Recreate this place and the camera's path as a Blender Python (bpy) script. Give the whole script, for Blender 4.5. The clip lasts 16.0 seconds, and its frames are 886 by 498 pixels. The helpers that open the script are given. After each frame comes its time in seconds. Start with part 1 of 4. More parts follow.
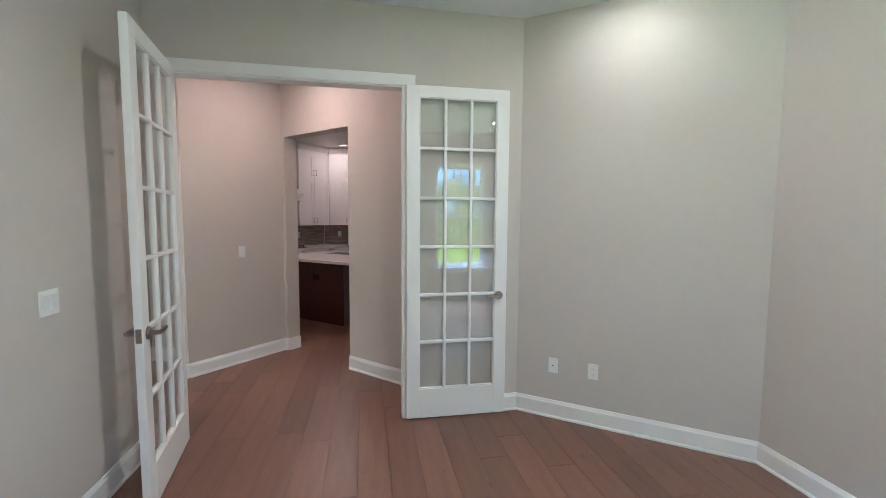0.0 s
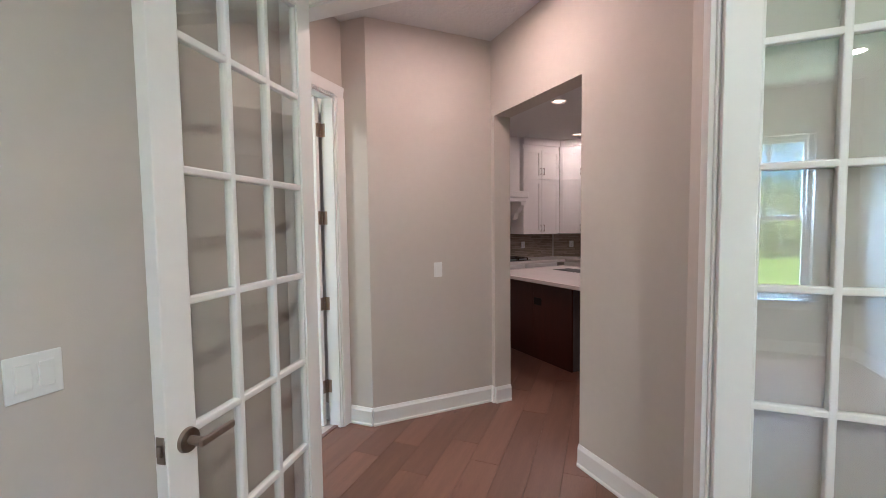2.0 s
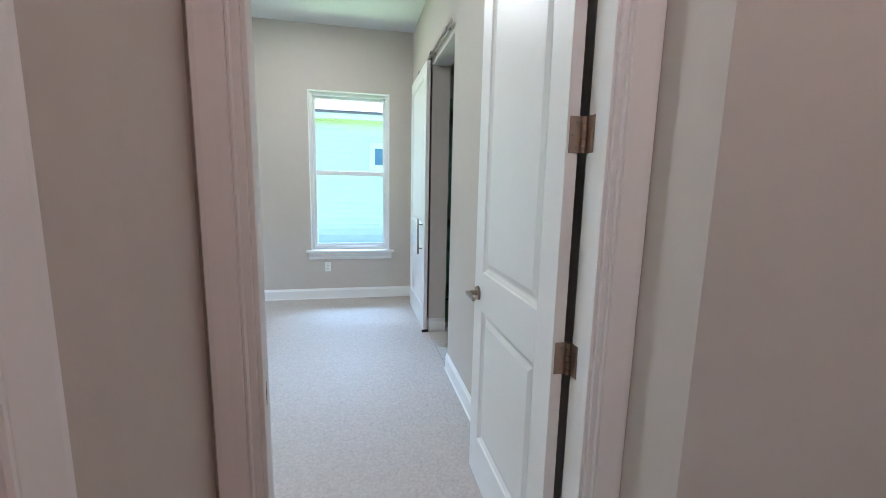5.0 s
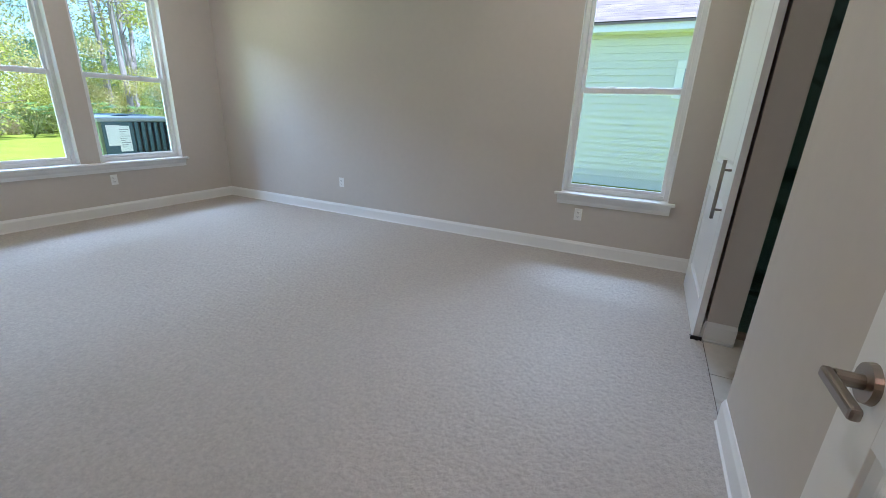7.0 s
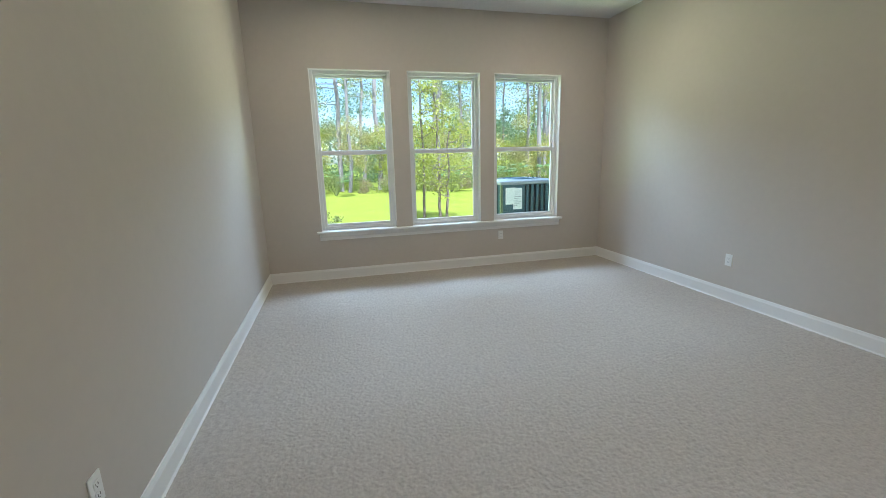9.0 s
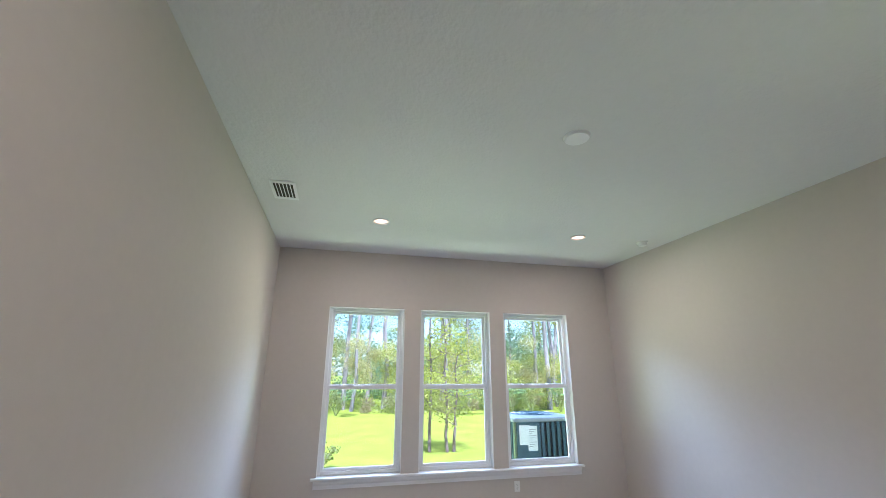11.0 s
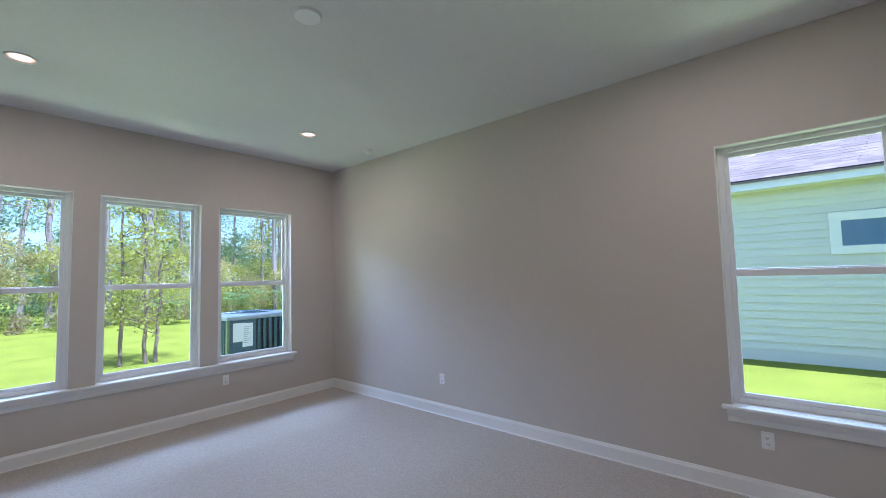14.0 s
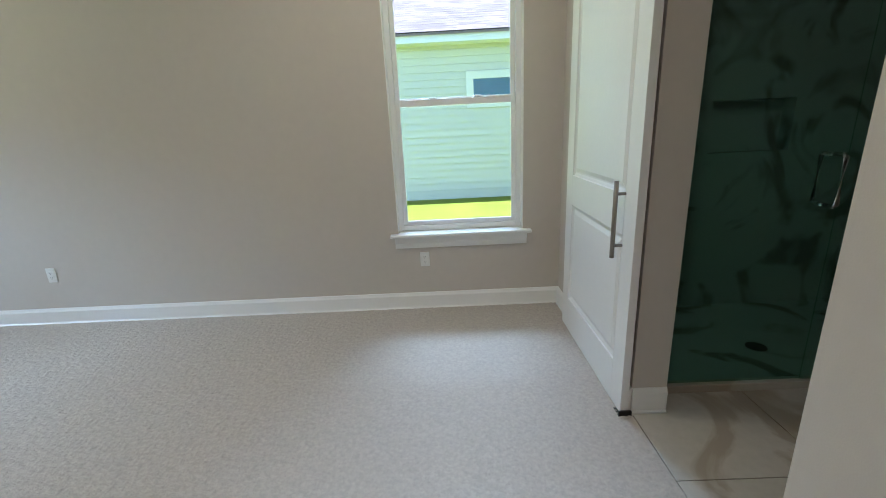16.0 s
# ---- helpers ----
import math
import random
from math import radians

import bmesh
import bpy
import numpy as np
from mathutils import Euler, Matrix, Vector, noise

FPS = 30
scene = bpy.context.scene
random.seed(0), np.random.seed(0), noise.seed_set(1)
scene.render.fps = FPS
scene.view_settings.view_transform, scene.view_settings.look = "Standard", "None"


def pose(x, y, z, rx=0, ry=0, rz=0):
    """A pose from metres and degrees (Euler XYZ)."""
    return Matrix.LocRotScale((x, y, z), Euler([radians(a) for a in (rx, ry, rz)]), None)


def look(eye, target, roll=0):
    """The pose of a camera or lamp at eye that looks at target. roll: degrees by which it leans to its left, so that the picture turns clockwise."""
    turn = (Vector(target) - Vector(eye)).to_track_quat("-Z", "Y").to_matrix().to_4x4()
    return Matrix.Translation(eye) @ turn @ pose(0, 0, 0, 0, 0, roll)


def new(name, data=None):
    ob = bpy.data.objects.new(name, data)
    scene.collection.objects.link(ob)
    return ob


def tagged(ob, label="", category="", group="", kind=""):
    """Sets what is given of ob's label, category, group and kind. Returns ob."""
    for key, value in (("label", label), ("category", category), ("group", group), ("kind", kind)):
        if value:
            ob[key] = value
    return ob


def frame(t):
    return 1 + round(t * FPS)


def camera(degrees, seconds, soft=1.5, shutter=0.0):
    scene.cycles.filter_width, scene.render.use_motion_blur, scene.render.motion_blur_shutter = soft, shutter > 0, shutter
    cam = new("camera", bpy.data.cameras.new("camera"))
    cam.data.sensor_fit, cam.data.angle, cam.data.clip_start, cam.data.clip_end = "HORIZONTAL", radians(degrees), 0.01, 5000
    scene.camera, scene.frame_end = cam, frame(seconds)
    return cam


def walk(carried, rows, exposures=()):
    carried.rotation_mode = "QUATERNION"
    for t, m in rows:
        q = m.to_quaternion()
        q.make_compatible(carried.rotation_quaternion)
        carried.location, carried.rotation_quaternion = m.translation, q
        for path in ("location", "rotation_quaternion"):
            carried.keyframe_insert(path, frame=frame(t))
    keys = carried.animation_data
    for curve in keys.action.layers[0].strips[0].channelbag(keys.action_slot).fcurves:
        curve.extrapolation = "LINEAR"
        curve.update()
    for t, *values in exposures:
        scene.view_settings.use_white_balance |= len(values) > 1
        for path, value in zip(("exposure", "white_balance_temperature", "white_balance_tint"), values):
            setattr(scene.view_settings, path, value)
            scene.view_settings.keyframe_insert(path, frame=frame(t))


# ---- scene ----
cam = camera(94.3, 16.0, soft=0.8)
PATH = [
    (0, (-2.99, 0.268, 1.502), (-1.031, -0.104, 1.347), 0.4),
    (0.5, (-2.629, 0.302, 1.506), (-0.633, 0.335, 1.388), -0.1),
    (1, (-2.269, 0.248, 1.514), (-0.296, 0.563, 1.425), -0.3),
    (1.5, (-1.917, 0.234, 1.504), (0.018, 0.731, 1.409), -0.5),
    (2, (-1.501, 0.306, 1.48), (0.362, 1.026, 1.366), -0.7),
    (2.5, (-1.091, 0.367, 1.493), (0.655, 1.339, 1.404), -0.6),
    (3, (-0.72, 0.512, 1.487), (0.863, 1.732, 1.408), -0.7),
    (3.2, (-0.571, 0.58, 1.488), (0.918, 1.913, 1.413), -0.8),
    (5.3, (0.472, 1.305, 1.372), (0.677, 3.264, 1.023), 1.5),
    (5.5, (0.52, 1.401, 1.348), (0.586, 3.359, 0.943), 1.7),
    (6, (0.577, 1.672, 1.319), (0.326, 3.586, 0.797), 2.1),
    (6.5, (0.627, 1.967, 1.294), (0.059, 3.792, 0.706), 1.9),
    (7, (0.575, 2.178, 1.281), (-0.249, 3.888, 0.65), 2.3),
    (7.5, (0.43, 2.356, 1.273), (-0.682, 3.877, 0.604), 2.3),
    (8, (0.318, 2.526, 1.321), (-1.131, 3.721, 0.635), 1.0),
    (8.5, (0.257, 2.687, 1.352), (-1.467, 3.498, 0.745), -0.3),
    (9, (0.199, 2.659, 1.407), (-1.696, 3.136, 0.983), -1.5),
    (9.2, (0.157, 2.614, 1.429), (-1.773, 3.013, 1.09), -1.6),
    (11.3, (0.219, 2.606, 1.703), (-1.57, 3.134, 2.423), -0.2),
    (11.5, (0.234, 2.609, 1.724), (-1.502, 3.204, 2.52), -0.2),
    (12, (0.253, 2.603, 1.769), (-1.348, 3.346, 2.709), -0.5),
    (12.5, (0.273, 2.62, 1.781), (-1.199, 3.52, 2.794), -1.1),
    (13, (0.295, 2.606, 1.784), (-1.064, 3.736, 2.72), -1.4),
    (13.5, (0.282, 2.625, 1.691), (-1.04, 4.013, 2.263), -1.2),
    (14, (0.264, 2.699, 1.549), (-1.033, 4.215, 1.68), -1.5),
    (14.5, (0.205, 2.719, 1.42), (-0.976, 4.302, 1.11), -2.6),
    (15, (0.215, 2.797, 1.279), (-0.732, 4.461, 0.7), -4.2),
    (15.5, (0.261, 3.042, 1.284), (-0.334, 4.832, 0.621), -5.2),
    (16, (0.241, 3.265, 1.332), (0.208, 5.185, 0.773), -2.9),
]
EXPOSURES = [(0.0, 3.35, 4430, -1), (0.7, 3.43, 4450, 0), (1.5, 3.45, 4650, 3), (3.2, 3.57, 4180, -7), (5.5, 2.68, 4560, 7), (6.2, 2.6, 4680, 8), (7.0, 2.05, 4880, 8), (8.0, 1.82, 4950, 5), (9.0, 1.97, 5180, 3), (11.5, 2.2, 4860, 17), (13.0, 2.2, 4850, 20), (14.0, 1.78, 4750, 15), (14.5, 1.6, 4950, 13), (15.2, 1.83, 4980, 9), (16.0, 2.2, 5050, 3)]
walk(cam, [(t, look(eye, target, roll)) for t, eye, target, roll in PATH], EXPOSURES)

# ---- world and sun ----
SUN_AZ, SUN_EL = radians(86), radians(66)          # azimuth from +y towards +x
world = bpy.data.worlds.new("sky_world")
scene.world = world
world.use_nodes = True
wn = world.node_tree.nodes
sky = wn.new("ShaderNodeTexSky")
sky.sky_type = "NISHITA"
sky.sun_disc = False
sky.sun_elevation, sky.sun_rotation = SUN_EL, SUN_AZ
world.node_tree.links.new(sky.outputs[0], wn["Background"].inputs[0])
wn["Background"].inputs[1].default_value = 0.08
sun_data = bpy.data.lights.new("sun", "SUN")
sun_data.energy, sun_data.angle, sun_data.color = 4.3, radians(0.53), (1.0, 0.95, 0.88)
sun = new("sun", sun_data)
sun_way = Vector((math.sin(SUN_AZ) * math.cos(SUN_EL), math.cos(SUN_AZ) * math.cos(SUN_EL), math.sin(SUN_EL)))
sun.matrix_world = look(sun_way * 60, (0, 0, 0))


def daylight_helper(x, y, z, rz, wide, high, tilt, watts, tone=(0.74, 0.87, 1.0)):
    """Daylight stand-in: a lamp added outside the window opening that shines in through it."""
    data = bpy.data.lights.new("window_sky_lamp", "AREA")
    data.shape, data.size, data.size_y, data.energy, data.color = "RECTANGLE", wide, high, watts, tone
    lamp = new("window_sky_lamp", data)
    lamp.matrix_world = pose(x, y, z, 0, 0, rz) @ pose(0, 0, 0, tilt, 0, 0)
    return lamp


daylight_helper(-7.7, 4.0, 3.85, -90, 4.2, 1.2, 72, 130)
daylight_helper(0.32, 8.7, 4.05, 180, 1.6, 0.9, 68, 54)
daylight_helper(-4.75, -1.28, 2.84, -90, 1.1, 0.45, 66, 125)
# added lamps low outside the same windows throw the sunlit lawn's green light upwards
LAWN_BOUNCE = (0.88, 1.0, 0.50)
daylight_helper(-6.10, 3.62, -0.02, -90, 2.6, 0.6, 130, 17, LAWN_BOUNCE)
daylight_helper(0.32, 7.40, -0.02, 180, 1.3, 0.6, 130, 9, LAWN_BOUNCE)
daylight_helper(-5.40, -1.28, -0.02, -90, 1.3, 0.6, 130, 21, LAWN_BOUNCE)


# ---- materials ----
def material(name, color, rough=0.5, metal=0.0, var=0.06, scale=6.0, bump=0.0, bump_scale=300.0, coat=0.0, island=0.0, stretch=None, spec=0.5):
    m = bpy.data.materials.new(name)
    m.use_nodes = True
    n, k = m.node_tree.nodes, m.node_tree.links
    b = n["Principled BSDF"]
    b.inputs["Roughness"].default_value, b.inputs["Metallic"].default_value = rough, metal
    b.inputs["Coat Weight"].default_value = coat
    b.inputs["Specular IOR Level"].default_value = spec
    co = n.new("ShaderNodeTexCoord")
    src = co.outputs["Object"]
    if stretch:
        mp = n.new("ShaderNodeMapping")
        mp.inputs["Scale"].default_value = stretch
        k.new(src, mp.inputs[0])
        src = mp.outputs[0]
    nz = n.new("ShaderNodeTexNoise")
    nz.inputs["Scale"].default_value, nz.inputs["Detail"].default_value = scale, 6
    k.new(src, nz.inputs["Vector"])
    nz2 = n.new("ShaderNodeTexNoise")
    nz2.inputs["Scale"].default_value, nz2.inputs["Detail"].default_value = scale * 14, 3
    k.new(src, nz2.inputs["Vector"])
    add = n.new("ShaderNodeMath")
    add.operation = "ADD"
    k.new(nz.outputs["Fac"], add.inputs[0])
    k.new(nz2.outputs["Fac"], add.inputs[1])
    rmp = n.new("ShaderNodeMapRange")
    rmp.inputs["From Min"].default_value, rmp.inputs["From Max"].default_value = 0.6, 1.4
    rmp.inputs["To Min"].default_value, rmp.inputs["To Max"].default_value = 1 - var, 1 + var
    k.new(add.outputs[0], rmp.inputs["Value"])
    out = rmp.outputs[0]
    if island:
        oi = n.new("ShaderNodeObjectInfo")
        ge = n.new("ShaderNodeNewGeometry")
        s = n.new("ShaderNodeMath")
        s.operation = "ADD"
        k.new(oi.outputs["Random"], s.inputs[0])
        k.new(ge.outputs["Random Per Island"], s.inputs[1])
        fr = n.new("ShaderNodeMath")
        fr.operation = "FRACT"
        k.new(s.outputs[0], fr.inputs[0])
        r2 = n.new("ShaderNodeMapRange")
        r2.inputs["To Min"].default_value, r2.inputs["To Max"].default_value = 1 - island, 1 + island
        k.new(fr.outputs[0], r2.inputs["Value"])
        mu = n.new("ShaderNodeMath")
        mu.operation = "MULTIPLY"
        k.new(out, mu.inputs[0])
        k.new(r2.outputs[0], mu.inputs[1])
        out = mu.outputs[0]
    mix = n.new("ShaderNodeVectorMath")
    mix.operation = "SCALE"
    mix.inputs[0].default_value = color
    k.new(out, mix.inputs["Scale"])
    k.new(mix.outputs[0], b.inputs["Base Color"])
    if bump:
        nb = n.new("ShaderNodeTexNoise")
        nb.inputs["Scale"].default_value, nb.inputs["Detail"].default_value = bump_scale, 4
        k.new(src, nb.inputs["Vector"])
        bp = n.new("ShaderNodeBump")
        bp.inputs["Strength"].default_value, bp.inputs["Distance"].default_value = bump, 0.01
        k.new(nb.outputs["Fac"], bp.inputs["Height"])
        k.new(bp.outputs[0], b.inputs["Normal"])
    return m


def glass_material(name, tint=(1, 1, 1), gloss=0.05, rough=0.0):
    """Thin clear glass: straight through, with a sheen that grows at grazing angles."""
    m = bpy.data.materials.new(name)
    m.use_nodes = True
    n, k = m.node_tree.nodes, m.node_tree.links
    n.remove(n["Principled BSDF"])
    tr, gl, lw, mx = (n.new("ShaderNode" + s) for s in ("BsdfTransparent", "BsdfGlossy", "LayerWeight", "MixShader"))
    tr.inputs[0].default_value = (*tint, 1)
    gl.inputs["Roughness"].default_value = rough
    lw.inputs[0].default_value = 0.5
    pw, ma = n.new("ShaderNodeMath"), n.new("ShaderNodeMath")
    pw.operation, ma.operation = "POWER", "MULTIPLY_ADD"
    pw.inputs[1].default_value = 4.0
    ma.inputs[1].default_value, ma.inputs[2].default_value = 0.75, gloss
    k.new(lw.outputs["Facing"], pw.inputs[0])
    k.new(pw.outputs[0], ma.inputs[0])
    k.new(ma.outputs[0], mx.inputs[0])
    k.new(tr.outputs[0], mx.inputs[1])
    k.new(gl.outputs[0], mx.inputs[2])
    k.new(mx.outputs[0], n["Material Output"].inputs[0])
    return m


def glow_material(name, color, strength):
    m = bpy.data.materials.new(name)
    m.use_nodes = True
    b = m.node_tree.nodes["Principled BSDF"]
    b.inputs["Base Color"].default_value = (0.8, 0.8, 0.8, 1)
    b.inputs["Emission Color"].default_value = (*color, 1)
    b.inputs["Emission Strength"].default_value = strength
    return m


def marble_material(name, base, vein, scale, rough, lo=0.50, hi=0.56):
    m = material(name, base, rough, var=0.08, scale=2)
    n, k = m.node_tree.nodes, m.node_tree.links
    co = n.new("ShaderNodeTexCoord")
    nz = n.new("ShaderNodeTexNoise")
    nz.inputs["Scale"].default_value, nz.inputs["Detail"].default_value, nz.inputs["Distortion"].default_value = scale, 5, 1.6
    k.new(co.outputs["Object"], nz.inputs["Vector"])
    rp = n.new("ShaderNodeValToRGB")
    rp.color_ramp.elements[0].position, rp.color_ramp.elements[0].color = lo, (0, 0, 0, 1)
    rp.color_ramp.elements[1].position, rp.color_ramp.elements[1].color = hi, (1, 1, 1, 1)
    k.new(nz.outputs["Fac"], rp.inputs[0])
    mx = n.new("ShaderNodeMix")
    mx.data_type = "RGBA"
    b = n["Principled BSDF"]
    src = b.inputs["Base Color"].links[0].from_socket
    k.new(rp.outputs[0], mx.inputs["Factor"])
    k.new(src, mx.inputs["A"])
    mx.inputs["B"].default_value = (*vein, 1)
    k.new(mx.outputs["Result"], b.inputs["Base Color"])
    return m


M_WALL = material("greige_wall_paint", (0.56, 0.515, 0.465), 0.85, var=0.025, scale=1.2, bump=0.05, bump_scale=180, spec=0.25)
M_CEIL = material("ceiling_paint_knockdown", (0.68, 0.67, 0.66), 0.9, var=0.02, scale=1.0, bump=0.55, bump_scale=38, spec=0.2)
M_TRIM = material("white_semi_gloss_paint", (0.80, 0.79, 0.77), 0.38, var=0.015, scale=3, bump=0.02, bump_scale=120)
M_VINYL = material("white_vinyl", (0.80, 0.80, 0.80), 0.35, var=0.015, scale=4)
M_CARPET = material("beige_loop_carpet", (0.50, 0.455, 0.41), 0.97, var=0.20, scale=62.0, bump=0.5, bump_scale=160, spec=0.05)
M_PLANK = material("brown_oak_planks", (0.175, 0.092, 0.064), 0.36, var=0.24, scale=3.0, bump=0.06, bump_scale=60, island=0.17, stretch=(0.6, 7, 1))


def add_knots(m):
    """Sparse dark knots and mineral streaks along the grain, laid by world place so that no two planks repeat."""
    n, k = m.node_tree.nodes, m.node_tree.links
    geo, mp, nz, rp, mx = (n.new("ShaderNode" + s) for s in ("NewGeometry", "Mapping", "TexNoise", "ValToRGB", "Mix"))
    mp.inputs["Scale"].default_value = (2.2, 8.0, 1.0)
    nz.inputs["Scale"].default_value, nz.inputs["Detail"].default_value = 1.7, 2.0
    rp.color_ramp.elements[0].position, rp.color_ramp.elements[1].position = 0.70, 0.78
    mx.data_type = "RGBA"
    k.new(geo.outputs["Position"], mp.inputs[0])
    k.new(mp.outputs[0], nz.inputs["Vector"])
    k.new(nz.outputs["Fac"], rp.inputs[0])
    bs = n["Principled BSDF"]
    src = bs.inputs["Base Color"].links[0].from_socket
    sc = n.new("ShaderNodeMath")
    sc.operation = "MULTIPLY"
    sc.inputs[1].default_value = 0.75
    k.new(rp.outputs[0], sc.inputs[0])
    k.new(sc.outputs[0], mx.inputs["Factor"])
    k.new(src, mx.inputs["A"])
    mx.inputs["B"].default_value = (0.05, 0.026, 0.018, 1)
    k.new(mx.outputs["Result"], bs.inputs["Base Color"])


add_knots(M_PLANK)
M_GAP = material("dark_floor_joint", (0.05, 0.028, 0.02), 0.8)
M_NICKEL = material("brushed_nickel", (0.30, 0.26, 0.225), 0.34, 1.0, var=0.05, scale=40)
M_BRONZE = material("satin_bronze_hinge", (0.36, 0.27, 0.21), 0.36, 1.0, var=0.06, scale=40)
M_BLACK = material("black_metal", (0.02, 0.02, 0.02), 0.45, 0.6, var=0.05)
# near-black: shade inside strike hole, vent and sink; also coil and drip edge
M_DARK = material("dark_hollow_and_metal", (0.03, 0.03, 0.03), 0.8)
M_PLATE = material("white_plastic_plate", (0.78, 0.78, 0.76), 0.4, var=0.01)
# grey stands for shade in socket slots and jack holes; also label print
M_SLOT = material("grey_slot", (0.10, 0.10, 0.10), 0.6)
M_PANE = glass_material("window_glass", (0.96, 0.97, 0.97), 0.02)
M_DOORPANE = glass_material("door_glass", (0.95, 0.965, 0.955), 0.10)
M_SHOWERGLASS = glass_material("green_shower_glass", (0.73, 0.89, 0.84), 0.03)
M_MARBLE = marble_material("grey_marble_tile", (0.44, 0.46, 0.45), (0.20, 0.20, 0.19), 2.1, 0.25, 0.52, 0.64)
M_FLOORTILE = marble_material("cream_marble_floor_tile", (0.50, 0.47, 0.42), (0.36, 0.31, 0.25), 1.6, 0.3)
M_LAMP = glow_material("warm_downlight_glow", (1.0, 0.60, 0.36), 0.55)
M_LAMP_EDGE = glow_material("peach_glow_ring", (1.0, 0.42, 0.20), 0.28)
M_CAB = material("white_cabinet_paint", (0.78, 0.76, 0.74), 0.35, var=0.015)
M_CHERRY = material("dark_cherry_panel", (0.050, 0.010, 0.006), 0.38, var=0.25, scale=4, stretch=(5, 5, 0.6))
M_GREYCAB = material("dark_grey_cabinet", (0.13, 0.125, 0.135), 0.45, var=0.06)
M_QUARTZ = material("white_quartz", (0.72, 0.68, 0.66), 0.18, var=0.04, scale=9)
M_TILE = material("taupe_mosaic_tile", (0.28, 0.24, 0.20), 0.3, var=0.12, scale=12, island=0.25)
M_STEEL = material("polished_steel", (0.72, 0.72, 0.73), 0.18, 1.0)
M_SIDING = material("pale_mint_lap_siding", (0.65, 0.67, 0.61), 0.7, var=0.03, scale=3, island=0.02)
M_FASCIA = material("white_fascia", (0.78, 0.80, 0.78), 0.6)
M_SHINGLE = material("grey_brown_shingles", (0.19, 0.152, 0.148), 0.95, var=0.2, scale=10, island=0.22, bump=0.3, bump_scale=200)
M_GRASS = material("lawn_grass", (0.18, 0.21, 0.028), 0.9, var=0.35, scale=1.2, bump=0.6, bump_scale=60, spec=0.1)
# bark is greyed and lightened to hold the wood's haze
M_BARK = material("pine_bark", (0.27, 0.235, 0.235), 0.95, var=0.35, scale=6, stretch=(2, 2, 0.4), bump=0.5, bump_scale=30)
M_TWIG = material("young_bark", (0.17, 0.125, 0.11), 0.9, var=0.3, scale=8, stretch=(2, 2, 0.4), bump=0.3, bump_scale=60)
M_ACBODY = material("dark_green_steel", (0.065, 0.11, 0.13), 0.5, 0.2, var=0.1)
M_ACPOST = material("olive_green_steel", (0.16, 0.19, 0.10), 0.5, 0.2, var=0.1)
M_ACTOP = material("grey_steel_top", (0.35, 0.37, 0.38), 0.45, 0.3, var=0.1)
M_PAPER = material("white_paper_label", (0.8, 0.8, 0.78), 0.7)
M_CONCRETE = material("concrete_pad", (0.40, 0.39, 0.37), 0.9, var=0.15, scale=8)
# the sky's reflection is put into this glass as a blue base colour
M_BLUEPANE = material("glass_with_painted_sky_blue", (0.08, 0.16, 0.28), 0.08, var=0.1, spec=0.8)


def leaf_material(name, color):
    m = material(name, color, 0.6, var=0.25, scale=3, island=0.45)
    b = m.node_tree.nodes["Principled BSDF"]
    n, k = m.node_tree.nodes, m.node_tree.links
    tl = n.new("ShaderNodeBsdfTranslucent")
    tl.inputs[0].default_value = (color[0] * 1.3, color[1] * 1.3, color[2] * 0.7, 1)
    mx = n.new("ShaderNodeMixShader")
    mx.inputs[0].default_value = 0.58
    k.new(b.outputs[0], mx.inputs[1])
    k.new(tl.outputs[0], mx.inputs[2])
    k.new(mx.outputs[0], n["Material Output"].inputs[0])
    return m


M_LEAF = leaf_material("light_green_leaves", (0.36, 0.37, 0.10))
M_LEAF_DARK = leaf_material("dark_green_leaves", (0.25, 0.28, 0.12))
M_LEAF_OLIVE = leaf_material("olive_leaves", (0.42, 0.38, 0.20))
# far leaves take distance haze as a bluer green base colour
M_LEAF_FAR = leaf_material("hazed_far_leaves", (0.22, 0.30, 0.22))
M_PALM = leaf_material("grey_green_palm", (0.16, 0.26, 0.15))
M_BRUSH = leaf_material("dry_brush", (0.30, 0.24, 0.20))


# ---- mesh helpers ----
def mesh(name, bm, mat, smooth=False):
    d = bpy.data.meshes.new(name)
    bm.to_mesh(d)
    bm.free()
    d.materials.append(mat)
    if smooth:
        d.polygons.foreach_set("use_smooth", [True] * len(d.polygons))
    return d


def part(name, bm, mat, parent=None, label="", smooth=False):
    ob = new(name, mesh(name, bm, mat, smooth))
    if parent:
        ob.parent = parent
    return tagged(ob, label)


def thing(name, m, label, category, group="", kind=""):
    ob = new(name)
    ob.empty_display_size = 0.1
    ob.matrix_world = m
    return tagged(ob, label, category, group, kind)


def add_box(bm, x0, x1, y0, y1, z0, z1, bevel=0.0):
    g = bmesh.ops.create_cube(bm, size=1)["verts"]
    bmesh.ops.scale(bm, vec=(x1 - x0, y1 - y0, z1 - z0), verts=g)
    bmesh.ops.translate(bm, vec=((x0 + x1) / 2, (y0 + y1) / 2, (z0 + z1) / 2), verts=g)
    if bevel:
        e = list({e for v in g for e in v.link_edges})
        bmesh.ops.bevel(bm, geom=e, offset=bevel, segments=2, affect="EDGES", profile=0.5)
    return bm


def box(x0, x1, y0, y1, z0, z1, bevel=0.0):
    return add_box(bmesh.new(), x0, x1, y0, y1, z0, z1, bevel)


